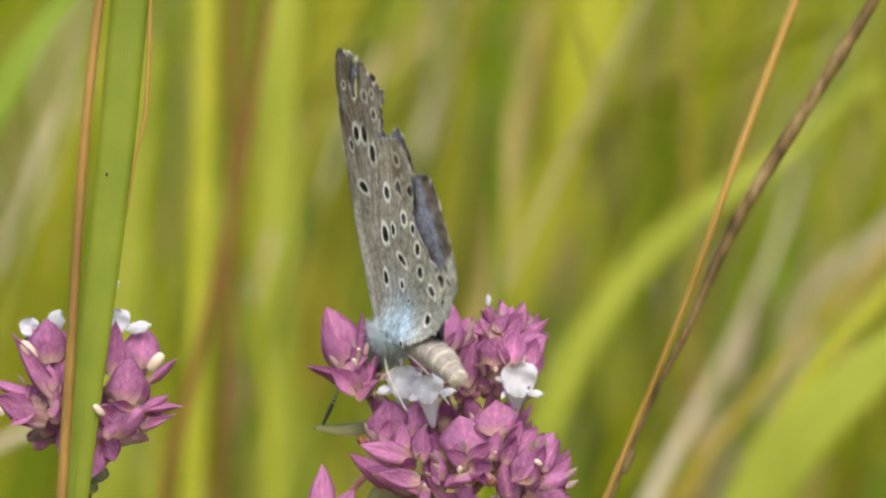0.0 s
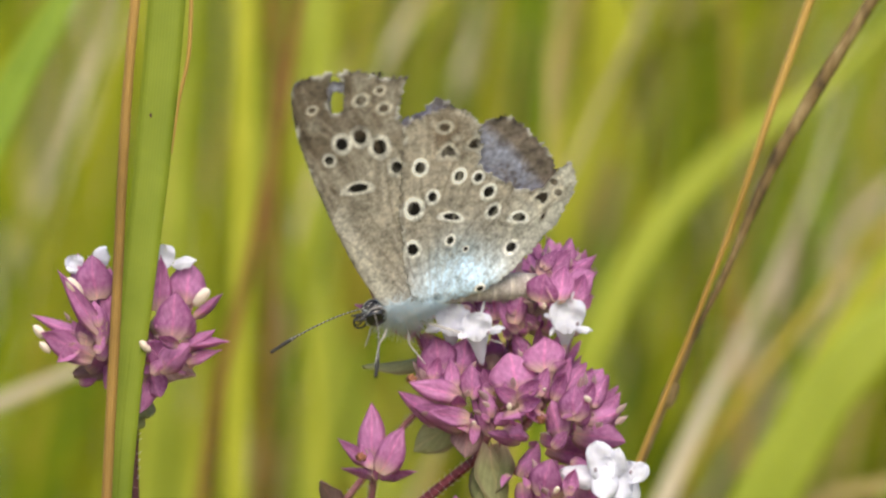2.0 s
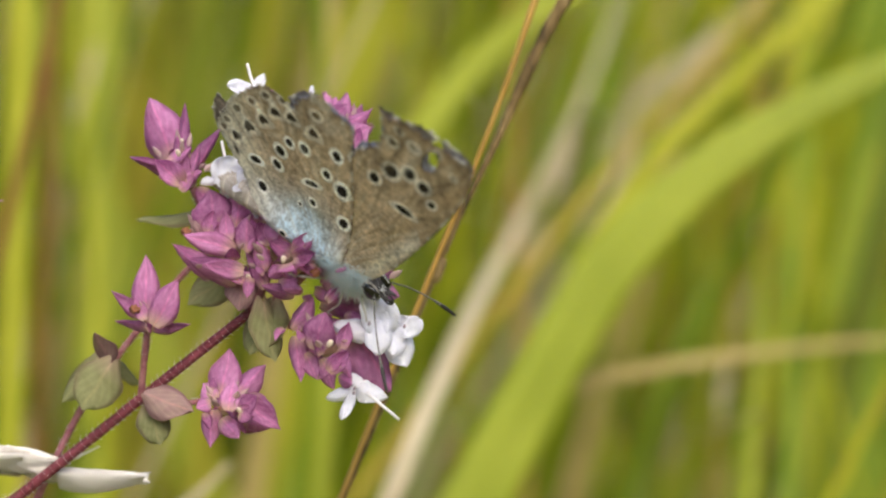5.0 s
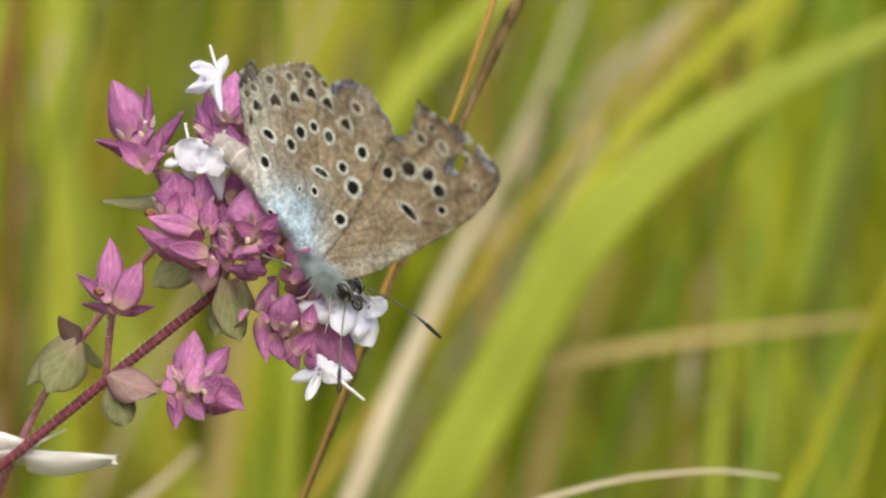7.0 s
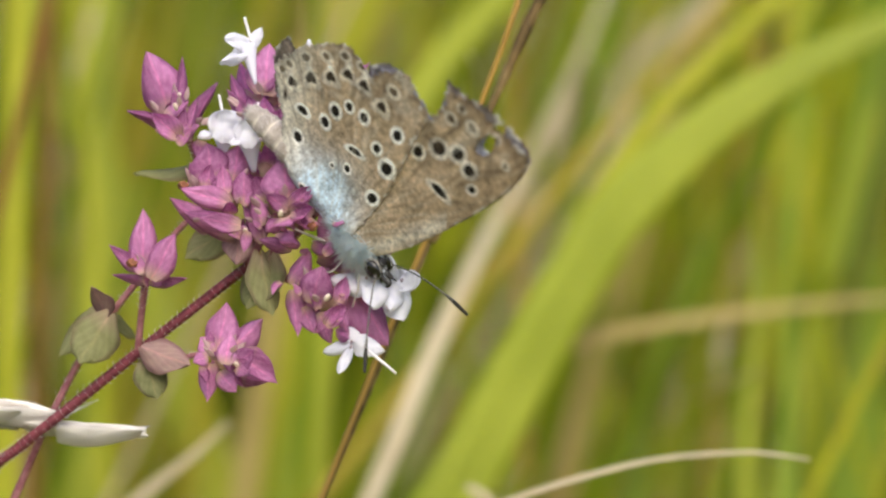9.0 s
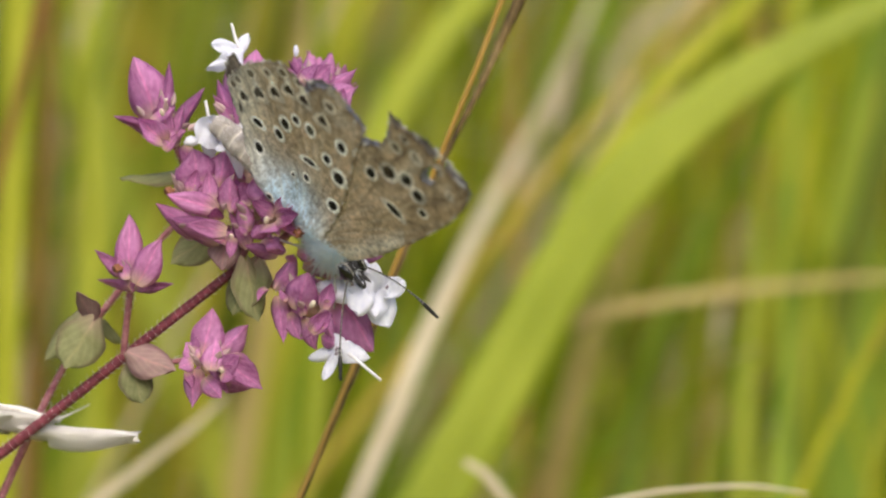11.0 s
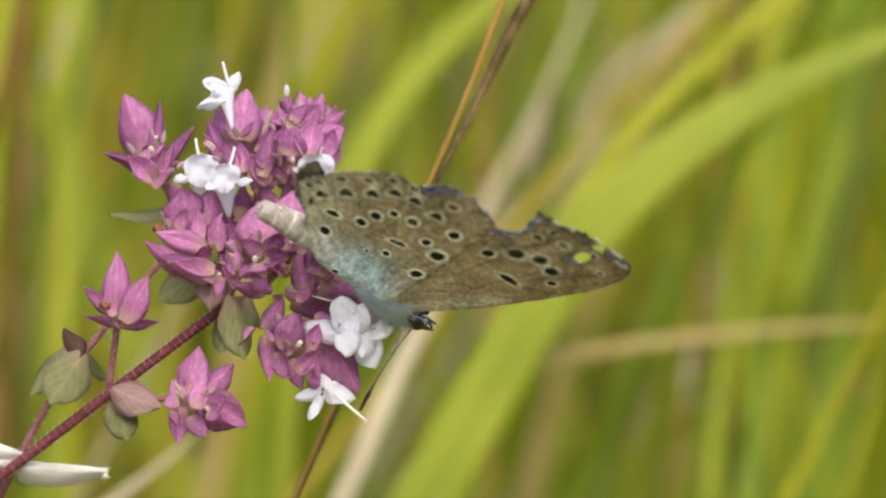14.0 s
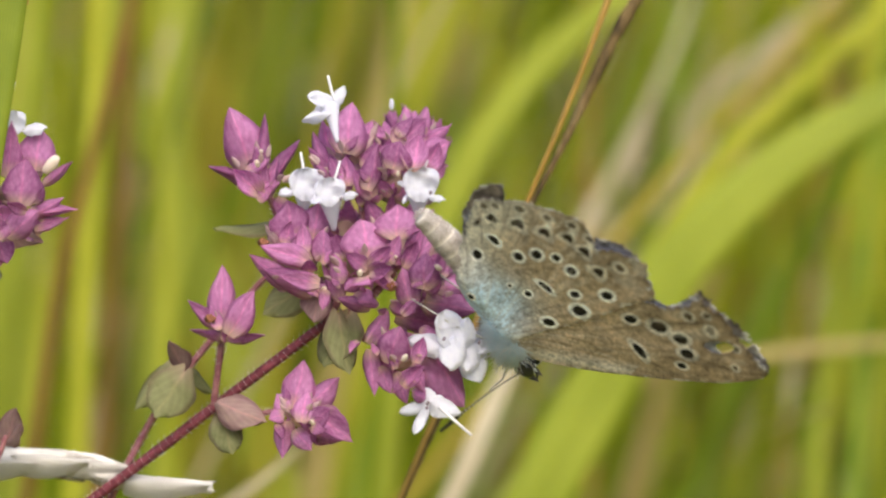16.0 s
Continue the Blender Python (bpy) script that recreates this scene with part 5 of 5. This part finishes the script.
def wing(name, plan, side, y0, hind, hole, seed, parent, label):
    """One wing as a thin solid sheet; side 1 left, -1 right; hole: middle, half sizes and turn of a worn hole."""
    ring = [Vector((a, b, 0)) for a, b in plan + plan[:1]]
    straight = [ring[k].lerp(ring[k + 1], i / 24) for k in range(len(plan)) for i in range(24)]
    line = [p * 0.45 + q * 0.55 for p, q in zip(spline(ring, 24 * len(plan)), straight)]
    poly = []
    for p in line:  # the outer edges are frayed, the stiff front edge is not
        stiff = 0.12 if p.y < 0.98 * p.x - 3.6 else 1.0
        torn = 2.0 if p.y > 13 and (hind or p.x > 9.5) else 1.0
        poly.append((p.x + stiff * (0.26 * noise.noise((p.x * 1.9, p.y * 1.9, seed)) + 0.2 * torn * noise.noise((p.x * 5.3, p.y * 5.3, seed))),
                     p.y + stiff * (0.28 * noise.noise((p.x * 2.0, p.y * 2.0, seed + 9.0)) + 0.22 * torn * noise.noise((p.x * 4.4, p.y * 4.4, seed + 4.0)))))
    step = 0.07
    gx, gy = np.meshgrid(np.arange(-9.5, 22, step), np.arange(-4, 20, step), indexing="ij")
    keep = inside(poly, gx + step / 2, gy + step / 2)
    if hole:
        hx, hy, ha, hb, ht = hole
        u, v = (gx - hx) * math.cos(ht) + (gy - hy) * math.sin(ht), -(gx - hx) * math.sin(ht) + (gy - hy) * math.cos(ht)
        keep &= (u / ha) ** 2 + (v / hb) ** 2 > 1 + 0.5 * (wobble(gx + 40, gy + 40, 1.5, seed) - 0.5)
    shrunk, rim_depth = keep.copy(), np.zeros(gx.shape)
    for k in range(7):
        rim_depth += ~shrunk
        shrunk = shrunk & np.roll(shrunk, 1, 0) & np.roll(shrunk, -1, 0) & np.roll(shrunk, 1, 1) & np.roll(shrunk, -1, 1)
    used = np.zeros(gx.shape, bool)
    for dx in (0, 1):
        for dy in (0, 1):
            used[dx:, dy:] |= keep[:used.shape[0] - dx, :used.shape[1] - dy]
    index = -np.ones(gx.shape, int)
    index[used] = np.arange(used.sum())
    x, y = gx[used], gy[used]
    r, th = np.hypot(x, y + 1.5), np.arctan2(y + 1.5, x)
    out = y0 + 0.003 * np.clip(y, 0, 30) + 0.03 * np.sin(th * 20) * np.clip(r / 12, 0, 1) + 0.08 * (wobble(x + 40, y + 40, 0.18, seed + 5) - 0.5) * np.clip(y / 10, 0, 1)
    out += 1.35 * np.exp(-(((x + 3.5) * 0.55 + (y - 2.5) * 0.83) ** 2) / 3 - (((x + 3.5) * 0.83 - (y - 2.5) * 0.55) ** 2) / 20) if hind else 0
    out += 0.72 * np.exp(-((x - 1.6) ** 2 + (y + 0.4) ** 2) / 5.0)
    n = len(x)
    px0, py0 = PIVOT if not hind else (0.0, 0.0)
    verts = np.concatenate([np.stack([x - px0, side * (out + 0.05), y - py0], 1), np.stack([x - px0, side * out, y - py0], 1)]) * U
    ci, cj = np.nonzero(keep)
    a, b, c, d = index[ci, cj], index[ci + 1, cj], index[ci + 1, cj + 1], index[ci, cj + 1]
    faces = np.concatenate([np.stack([a, b, c, d], 1), np.stack([d, c, b, a], 1) + n])
    pad = np.pad(keep, 1)
    rim = []
    for di, dj, p, q in ((0, -1, a, b), (1, 0, b, c), (0, 1, c, d), (-1, 0, d, a)):
        edge = ~pad[ci + 1 + di, cj + 1 + dj]
        rim.append(np.stack([q[edge], p[edge], p[edge] + n, q[edge] + n], 1))
    faces = np.concatenate([faces] + rim)
    me = bpy.data.meshes.new(name)
    me.from_pydata(verts.tolist(), [], faces.tolist())
    colours = np.concatenate([wing_pigment(x, y, hind, True, seed), wing_pigment(x, y, hind, False, seed)])
    edge = np.clip(rim_depth[used] / 7, 0, 1) * (y > 0.5)
    colours *= 1 - 0.5 * np.concatenate([edge, edge])[:, None] * (0.4 + wobble(x + 40, y + 40, 2.0, seed + 8)[:, None].repeat(2, 1).T.ravel()[:, None])
    colours = blend(colours, np.concatenate([edge, edge]) * np.clip(np.tile(wobble(x + 40, y + 40, 1.3, seed + 12), 2) * 3 - 1.6, 0, 1) * 1.0, (0.78, 0.75, 0.70))
    attr = me.color_attributes.new("pigment", "FLOAT_COLOR", "POINT")
    attr.data.foreach_set("color", np.concatenate([colours, np.ones((2 * n, 1))], 1).astype(np.float32).ravel())
    me.polygons.foreach_set("use_smooth", [True] * len(me.polygons))
    me.materials.append(WING)
    return child(name, me, parent, label, Matrix.Translation(Vector((px0, 0, py0)) * U))


def fur(name, centre, size, axis, count, length, parent, seed, lead=(-0.5, 0, 0.1), mat=None, label="pale blue-white silky hairs", width=0.045, bare=False):
    """Fine hairs over an ellipsoid of the body."""
    rng = random.Random(seed)
    verts, faces = [], []
    m = frame_of(Vector(centre), axis, (0, 1, 0)).to_3x3()
    for _ in range(count):
        d = Vector((rng.gauss(0, 1), rng.gauss(0, 1), rng.gauss(0, 1))).normalized()
        if bare and d.z > 0.8:
            continue
        q = Vector(centre) + m @ Vector((d.x * size[0], d.y * size[1], d.z * size[2]))
        w = (m @ d + Vector(lead) * 0.7 + Vector((rng.gauss(0, 0.25), rng.gauss(0, 0.25), rng.gauss(0, 0.25)))).normalized()
        s = w.orthogonal().normalized() * width
        tip = q + w * length * rng.uniform(0.5, 1.2)
        o = len(verts)
        verts += [q + s, q - s, q + w.cross(s), tip]
        faces += [(o, o + 1, o + 3), (o + 1, o + 2, o + 3), (o + 2, o, o + 3)]
    child(name, mesh_of(name, [v * U for v in map(Vector, verts)], faces, mat or FUR), parent, label)


ANTENNAE, FOREWINGS, ABDOMENS = [], [], []


def butterfly():
    bf = thing("butterfly", "blue butterfly with closed worn brown-grey spotted wings", "butterfly")
    axis = Vector((0.87, 0, -0.49))
    me = blob_mesh("thorax", FUR, 1.12 * U, 1.02 * U, 2.1 * U, 12, 14, 0.12)
    thorax = child("thorax", me, bf, "pale blue furry thorax", frame_of(Vector((2.0, 0, -1.9)) * U, axis, (0, 1, 0)))
    fur("thorax_fur", (2.0, 0, -1.9), (1.15, 1.1, 2.0), axis, 1900, 1.15, bf, 1, (-0.5, 0, -0.3), width=0.07, bare=True)
    fur("wing_root_fur", (0.6, 0, -0.6), (1.0, 1.0, 1.7), axis, 900, 1.1, bf, 2, (-0.5, 0, 0.5), width=0.075)
    fur("chest_fur", (2.2, 0, -2.4), (0.95, 0.95, 1.6), axis, 900, 1.8, bf, 5, (-0.35, 0, -0.8), FUR_WHITE, width=0.085, label="tousled white chest hairs")
    line = [Vector(p) * U for p in ((0.8, 0, -0.8), (-1.9, 0, 1.5), (-4.6, 0, 3.4), (-7.6, 0, 4.9), (-10.6, 0, 5.8))]
    v, f, a = tube(line, [r * U for r in (0.7, 0.95, 1.22, 1.3, 0.9)], 14, 56, 0.03, 9)
    a["along"] = [i // 14 / 56 for i in range(len(v))]
    abdomen = child("abdomen", mesh_of("abdomen", v, f, ABDOMEN, a), bf, "grey-brown abdomen with pale rings")
    fur("abdomen_fur", (-5.8, 0, 4.0), (1.05, 1.05, 4.6), (-0.87, 0, 0.49), 1100, 0.55, abdomen, 8, (-0.9, 0, 0.4), FUR_GREY, "short grey-brown hairs", width=0.08)
    fur("abdomen_tip_fur", (-10.3, 0, 5.7), (0.6, 0.6, 0.7), axis, 160, 0.5, abdomen, 3, (-0.8, 0, 0.4), FUR_GREY, "short pale grey hairs")
    ABDOMENS.append(abdomen)
    head = child("head", blob_mesh("head", DARK, 0.85 * U, 0.95 * U, 0.85 * U, 10, 12, 0.1), bf, "black head with white-edged eyes", frame_of(Vector((4.35, 0, -3.1)) * U, axis, (0, 1, 0)))
    fur("face_fur", (4.6, 0, -3.2), (0.5, 0.25, 0.95), axis, 90, 0.55, bf, 4, (0.6, 0, -0.5), FUR_WHITE, "short white hairs between the eyes")
    for s in (1, -1):
        eye_me = blob_mesh("eye", EYE, 0.86 * U, 0.46 * U, 0.98 * U, 10, 12, 0.0)
        child("eye", eye_me, bf, "glossy black eye", frame_of(Vector((4.6, 0.8 * s, -3.15)) * U, axis, (0, 1, 0)))
        ring, rf, ra = tube([Vector((4.6 + 0.92 * math.cos(q), 0.72 * s, -3.15 + 1.02 * math.sin(q))) * U for q in np.linspace(0, 6.1, 13)], [0.05 * U] * 3, 6, 36)
        child("eye_ring", mesh_of("eye_ring", ring, rf, LEG, ra), bf, "white scale ring round the eye")
        pts = [Vector((0, 0, 0)), Vector((0, 0.5, 3.2)), Vector((0, 0.45, 6.6)), Vector((0, 0, 9.7))]
        v, f, a = tube([p * U for p in pts], [r * U for r in (0.075, 0.07, 0.07, 0.07, 0.08, 0.2, 0.14)], 7, 60)
        a["along"] = [min(i // 7 / 60, 0.785) for i in range(len(v))]
        ANTENNAE.append(child("antenna", mesh_of("antenna", v, f, ANTENNA, a), bf, "black and white banded antenna with a dark club"))
        palp = [Vector((5.0, 0.3 * s, -3.5)) * U, Vector((5.7, 0.4 * s, -3.95)) * U, Vector((6.4, 0.35 * s, -4.1)) * U]
        v, f, a = tube(palp, [0.22 * U, 0.2 * U, 0.06 * U], 6, 8)
        child("palp", mesh_of("palp", v, f, DARK, a), bf, "dark hairy palp")
        for hip, knee, foot in (((0.8, 0.7, -2.6), (-3.2, 1.8, -2.3), (-7.1, 2.0, -2.3)), ((1.8, 0.7, -3.2), (1.0, 1.7, -4.6), (-1.0, 1.9, -6.0)), ((3.2, 0.6, -3.8), (3.6, 1.4, -5.4), (3.3, 1.7, -7.4))):
            h, k, t = (Vector((p[0], p[1] * s, p[2])) * U for p in (hip, knee, foot))
            v, f, a = tube([h, (h + k) / 2 + Vector((0, 0.2 * s, 0.1)) * U, k, (k + t) / 2, t], [0.14 * U, 0.11 * U, 0.09 * U, 0.08 * U, 0.06 * U], 7, 24, 0.08, 12)
            child("leg", mesh_of("leg", v, f, LEG, a), bf, "white-scaled leg")
    coil = [Vector((5.3 + 0.02 * i + (1.05 - 0.03 * i) * math.cos(2.2 - 0.55 * i) * 0.75, 0, -4.3 + (1.05 - 0.03 * i) * math.sin(2.2 - 0.55 * i) * 0.75)) * U for i in range(24)]
    v, f, a = tube(coil, [0.09 * U, 0.07 * U], 6, 90)
    child("proboscis", mesh_of("proboscis", v, f, DARK, a), bf, "thin dark coiled tongue")
    FOREWINGS.append(wing("forewing", FORE_R, -1, 0.06, False, (15.9, 14.75, 1.55, 0.68, 0.9), 3, bf, "worn right forewing with a small hole near its tip"))
    wing("hindwing", HIND_R, -1, 0.17, True, None, 4, bf, "right hindwing with black spots ringed white and blue dusting")
    FOREWINGS.append(wing("forewing", FORE_L, 1, 0.06, False, (16.7, 15.7, 2.0, 0.78, 1.15), 5, bf, "worn left forewing with a long slit near its tip"))
    wing("hindwing", HIND_L, 1, 0.17, True, None, 6, bf, "torn left hindwing with a large piece of its edge missing")
    return bf


BUTTERFLY = butterfly()
FORE_SWING = ((0.0, -3.7), (0.5, -6.6), (1.0, -7.0), (1.2, -6.6), (1.5, -5.1), (2.0, -2.0), (2.5, -0.6), (3.8, 4.3), (4.0, 5.5), (4.5, 7.1), (6.8, 1.4), (7.0, 1.9), (7.5, 2.8), (8.0, -1.0), (8.5, -0.7), (9.0, -0.8), (9.2, -1.8), (11.5, 5.0), (12.0, -2.0), (12.5, -3.3), (13.0, -2.3), (13.5, -2.8), (14.0, 3.9), (14.5, -1.0), (15.0, 1.8), (15.5, 1.9), (16.0, 2.3))
# The ways that the left and the right antenna point, along the butterfly's own axes.
ANTENNA_WAYS = (
    ((0.0, (-4.2, 5.2, -7.0)), (0.5, (-3.4, 5.6, -7.3)), (1.0, (1.0, 7.1, -7.1)), (1.5, (1.8, 7.4, -6.0)), (2.0, (1.8, 9.4, -1.5)), (3.5, (3.5, 6.7, -6.6)), (4.5, (0.6, 5.4, -8.1)), (7.0, (5.2, 5.5, -6.1)), (9.2, (5.2, 5.5, -6.1)), (11.5, (3.7, 4.7, -7.7)), (12.0, (2.0, 6.6, -6.6)), (12.5, (-1.8, 5.4, -6.6)), (16.0, (-1.8, 5.4, -6.6))),
    ((0.0, (8.1, -4.8, -1.6)), (1.7, (8.1, -4.8, -1.6)), (2.0, (7.2, 0.1, -6.6)), (2.5, (5.3, -3.1, -9.4)), (2.8, (5.0, -6.5, -5.5)), (9.2, (4.5, -6.7, -6.2)), (12.5, (1.4, -5.9, -7.3)), (14.0, (-2.2, -5.9, -5.2)), (15.0, (-2.5, -5.8, -4.8)), (15.5, (4.1, -8.1, -3.0)), (16.0, (-2.7, -5.8, -4.6))))
ABDOMEN_TURN = ((0.0, -5.0), (0.5, -4.0), (1.0, -2.0), (1.5, -3.0), (2.0, -14.0), (3.5, -6.0), (7.0, 0.0), (16.0, 0.0))
STEM_SWAY = ((0.0, 0.15), (1.5, 0.14), (3.0, 0.10), (3.5, 0.10), (4.7, 0.08), (7.0, 0.06), (9.2, 0.06), (11.3, -0.10), (11.5, -0.22), (12.0, -0.35), (12.5, -0.14), (13.0, 0.06), (14.5, 0.03), (16.0, 0.0))

ARCH_LIFT = ((0.0, 0.0), (4.7, 0.5), (6.8, 2.0), (7.0, 2.0), (7.5, 1.3), (8.0, 0.6), (8.5, 1.2), (9.0, 1.7), (9.2, 1.7), (11.3, -3.0), (11.5, 1.9), (11.8, 1.0), (12.1, -2.4), (12.3, -0.6), (12.5, -0.8), (13.0, -2.7), (13.5, -1.6), (14.0, -1.2), (16.0, -1.2))
PLANT_SWAY = ((0.0, 0.0), (9.2, 0.0), (11.3, -0.239), (11.5, -0.388), (12.0, -0.525), (12.5, -0.269), (13.0, 0.0), (16.0, 0.0))

SIDE_MOVE = ((0.0, 0.17, 0.75), (0.5, 0.2, 0.7), (1.0, 0.15, 0.9), (1.5, 0.0, 1.2), (2.0, 0.15, 1.1), (2.5, 0.2, 1.0), (3.0, 0.3, 1.1), (3.5, 0.4, 1.3), (4.0, 0.4, 1.6), (4.5, 0.4, 2.0), (6.8, 0.3, 1.6), (9.2, 0.2, 1.2), (13.0, 0.0, 0.0), (16.0, 0.0, 0.0))
# How the flower heads nod under the butterfly's weight: time, millimetres to the right and up.
PLANT_MOVE = ((0, -0.33, 0.37), (0.5, -0.39, 0.27), (1, -0.29, 0.34), (1.5, -0.46, 0.28), (2, -0.17, 0.34), (2.5, -0.12, 0.42), (3, -0.12, 0.54), (3.5, -0.0, 0.81), (4, 0.16, 1.09), (4.5, 0.12, 1.55), (4.7, 0.14, 1.66), (6.8, -0.29, 2.12), (7, -0.08, 2.12), (7.5, 0.07, 2.23), (8.0, -0.04, 2.09), (8.5, -0.02, 2.41), (9.0, 0.04, 2.28), (9.2, 0.0, 2.0), (11.3, 0.0, -0.62), (11.5, 0.0, -0.88), (12, 0.0, -0.71), (12.5, -0.12, -0.26), (13, 0.0, -0.08), (13.5, 0.0, 0.1), (14, 0.0, -0.0), (14.5, 0.0, 0.12), (15, -0.04, 0.04), (15.5, 0.0, -0.0), (16, 0.0, -0.0))


def motions():
    for blade in ARCH:  # it bobs in the same gust
        home = blade.matrix_basis.copy()
        walk(blade, [(t, Matrix.Translation((0, 0, a * MM)) @ home) for t, a in ARCH_LIFT])
    for plant, nods in ((OREGANO, PLANT_MOVE), (SIDE_OREGANO, SIDE_MOVE)):  # a breath of wind, and the weight of the butterfly
        stand = plant.matrix_basis.copy()
        rows = []
        for t in sorted({q[0] for q in nods} | {q[0] for q in PLANT_SWAY}):
            a, right, up = (float(np.interp(t, [q[0] for q in p], [q[k] for q in p])) for p, k in ((PLANT_SWAY, 1), (nods, 1), (nods, 2)))
            rows.append((t, Matrix.Translation((right * MM, 0, up * MM)) @ stand @ pose(0, 0, 0, 0, a, 0)))
        walk(plant, rows)
    home = SPIKELET.matrix_basis.copy()  # the husk rests on the plant's stem
    walk(SPIKELET, [(t, Matrix.Translation(((0.6 if t < 10 else 0) * MM, 0, up * MM)) @ home) for t, _, up in PLANT_MOVE])
    for stem_ob, lag in zip(STEMS, (0.0, 0.02)):  # the dry stems sway a little
        home = stem_ob.matrix_basis.copy()
        walk(stem_ob, [(t, home @ pose(0, 0, 0, 0, a * (1 + lag), 0)) for t, a in STEM_SWAY])
    for fore in FOREWINGS:  # the forewings slide up and down behind the hindwings
        walk(fore, [(t, Matrix.Translation(Vector((PIVOT[0], 0, PIVOT[1])) * U) @ pose(0, 0, 0, 0, a, 0)) for t, a in FORE_SWING])
    root = Vector((0.8, 0, -1.0)) * U
    for tail in ABDOMENS:
        walk(tail, [(t, Matrix.Translation(root) @ pose(0, 0, 0, 0, a, 0) @ Matrix.Translation(-root)) for t, a in ABDOMEN_TURN])
    for feeler, s, rows in zip(ANTENNAE, (1, -1), ANTENNA_WAYS):
        walk(feeler, [(t, frame_of(Vector((4.9, 0.5 * s, -2.8)) * U, way_, (-0.3, 0, 1))) for t, way_ in rows])
    walk(BUTTERFLY, [
    (0.0, pose(-0.01061, -0.00296, 0.40892, -7.36, -35.00, 119.12)),
    (0.5, pose(-0.01144, -0.00332, 0.40881, -13.24, -27.78, 123.91)),
    (1.0, pose(-0.01154, -0.00370, 0.40846, -16.60, -23.07, 144.07)),
    (1.2, pose(-0.01252, -0.00398, 0.40725, -12.06, 2.28, 147.72)),
    (1.5, pose(-0.01303, -0.00429, 0.40624, -2.04, 3.46, 161.90)),
    (1.8, pose(-0.01214, -0.00420, 0.40722, -17.40, -10.97, -167.59)),
    (2.0, pose(-0.01142, -0.00414, 0.40766, -24.79, -16.39, -156.28)),
    (2.2, pose(-0.00988, -0.00418, 0.40709, -30.23, -11.18, -148.10)),
    (2.5, pose(-0.00920, -0.00425, 0.40657, -16.56, -4.80, -125.79)),
    (2.8, pose(-0.00983, -0.00520, 0.40394, -7.21, -1.57, -103.75)),
    (3.0, pose(-0.00905, -0.00567, 0.40340, -2.91, -4.41, -99.17)),
    (3.2, pose(-0.00891, -0.00571, 0.40334, 9.01, -2.79, -94.84)),
    (3.5, pose(-0.00736, -0.00591, 0.40195, 21.95, 2.52, -77.89)),
    (3.8, pose(-0.00550, -0.00605, 0.40321, 26.78, -1.57, -61.73)),
    (4.0, pose(-0.00537, -0.00636, 0.40252, 28.55, -0.68, -47.49)),
    (4.5, pose(-0.00372, -0.00642, 0.40176, 31.61, 3.00, -44.25)),
    (6.8, pose(-0.00175, -0.00654, 0.40125, 18.61, 18.41, -37.14)),
    (7.0, pose(-0.00164, -0.00651, 0.40125, 17.95, 17.13, -38.35)),
    (7.5, pose(-0.00167, -0.00654, 0.40130, 19.45, 17.53, -37.94)),
    (8.0, pose(-0.00169, -0.00650, 0.40135, 20.84, 19.44, -35.57)),
    (8.5, pose(-0.00171, -0.00647, 0.40146, 21.74, 20.69, -36.30)),
    (9.0, pose(-0.00172, -0.00654, 0.40125, 19.65, 20.20, -36.86)),
    (9.2, pose(-0.00173, -0.00654, 0.40123, 19.72, 20.12, -36.83)),
    (11.5, pose(-0.00519, -0.00660, 0.39865, 31.05, 18.52, -42.53)),
    (12.0, pose(-0.00614, -0.00660, 0.39859, 33.32, 20.74, -37.63)),
    (12.5, pose(-0.00358, -0.00651, 0.39951, 33.18, 8.73, -31.96)),
    (13.0, pose(0.00020, -0.00663, 0.39934, 36.47, 7.90, -18.02)),
    (13.5, pose(0.00172, -0.00671, 0.39891, 40.52, 11.51, -11.82)),
    (14.0, pose(0.00241, -0.00688, 0.39760, 48.35, 16.83, -6.40)),
    (14.5, pose(0.00254, -0.00697, 0.39719, 51.61, 24.83, -4.45)),
    (15.0, pose(0.00275, -0.00701, 0.39681, 47.71, 28.42, -9.52)),
    (15.5, pose(0.00290, -0.00696, 0.39695, 32.95, 28.82, -19.33)),
    (16.0, pose(0.00402, -0.00712, 0.39605, 44.93, 34.11, -2.44)),
    ])


motions()
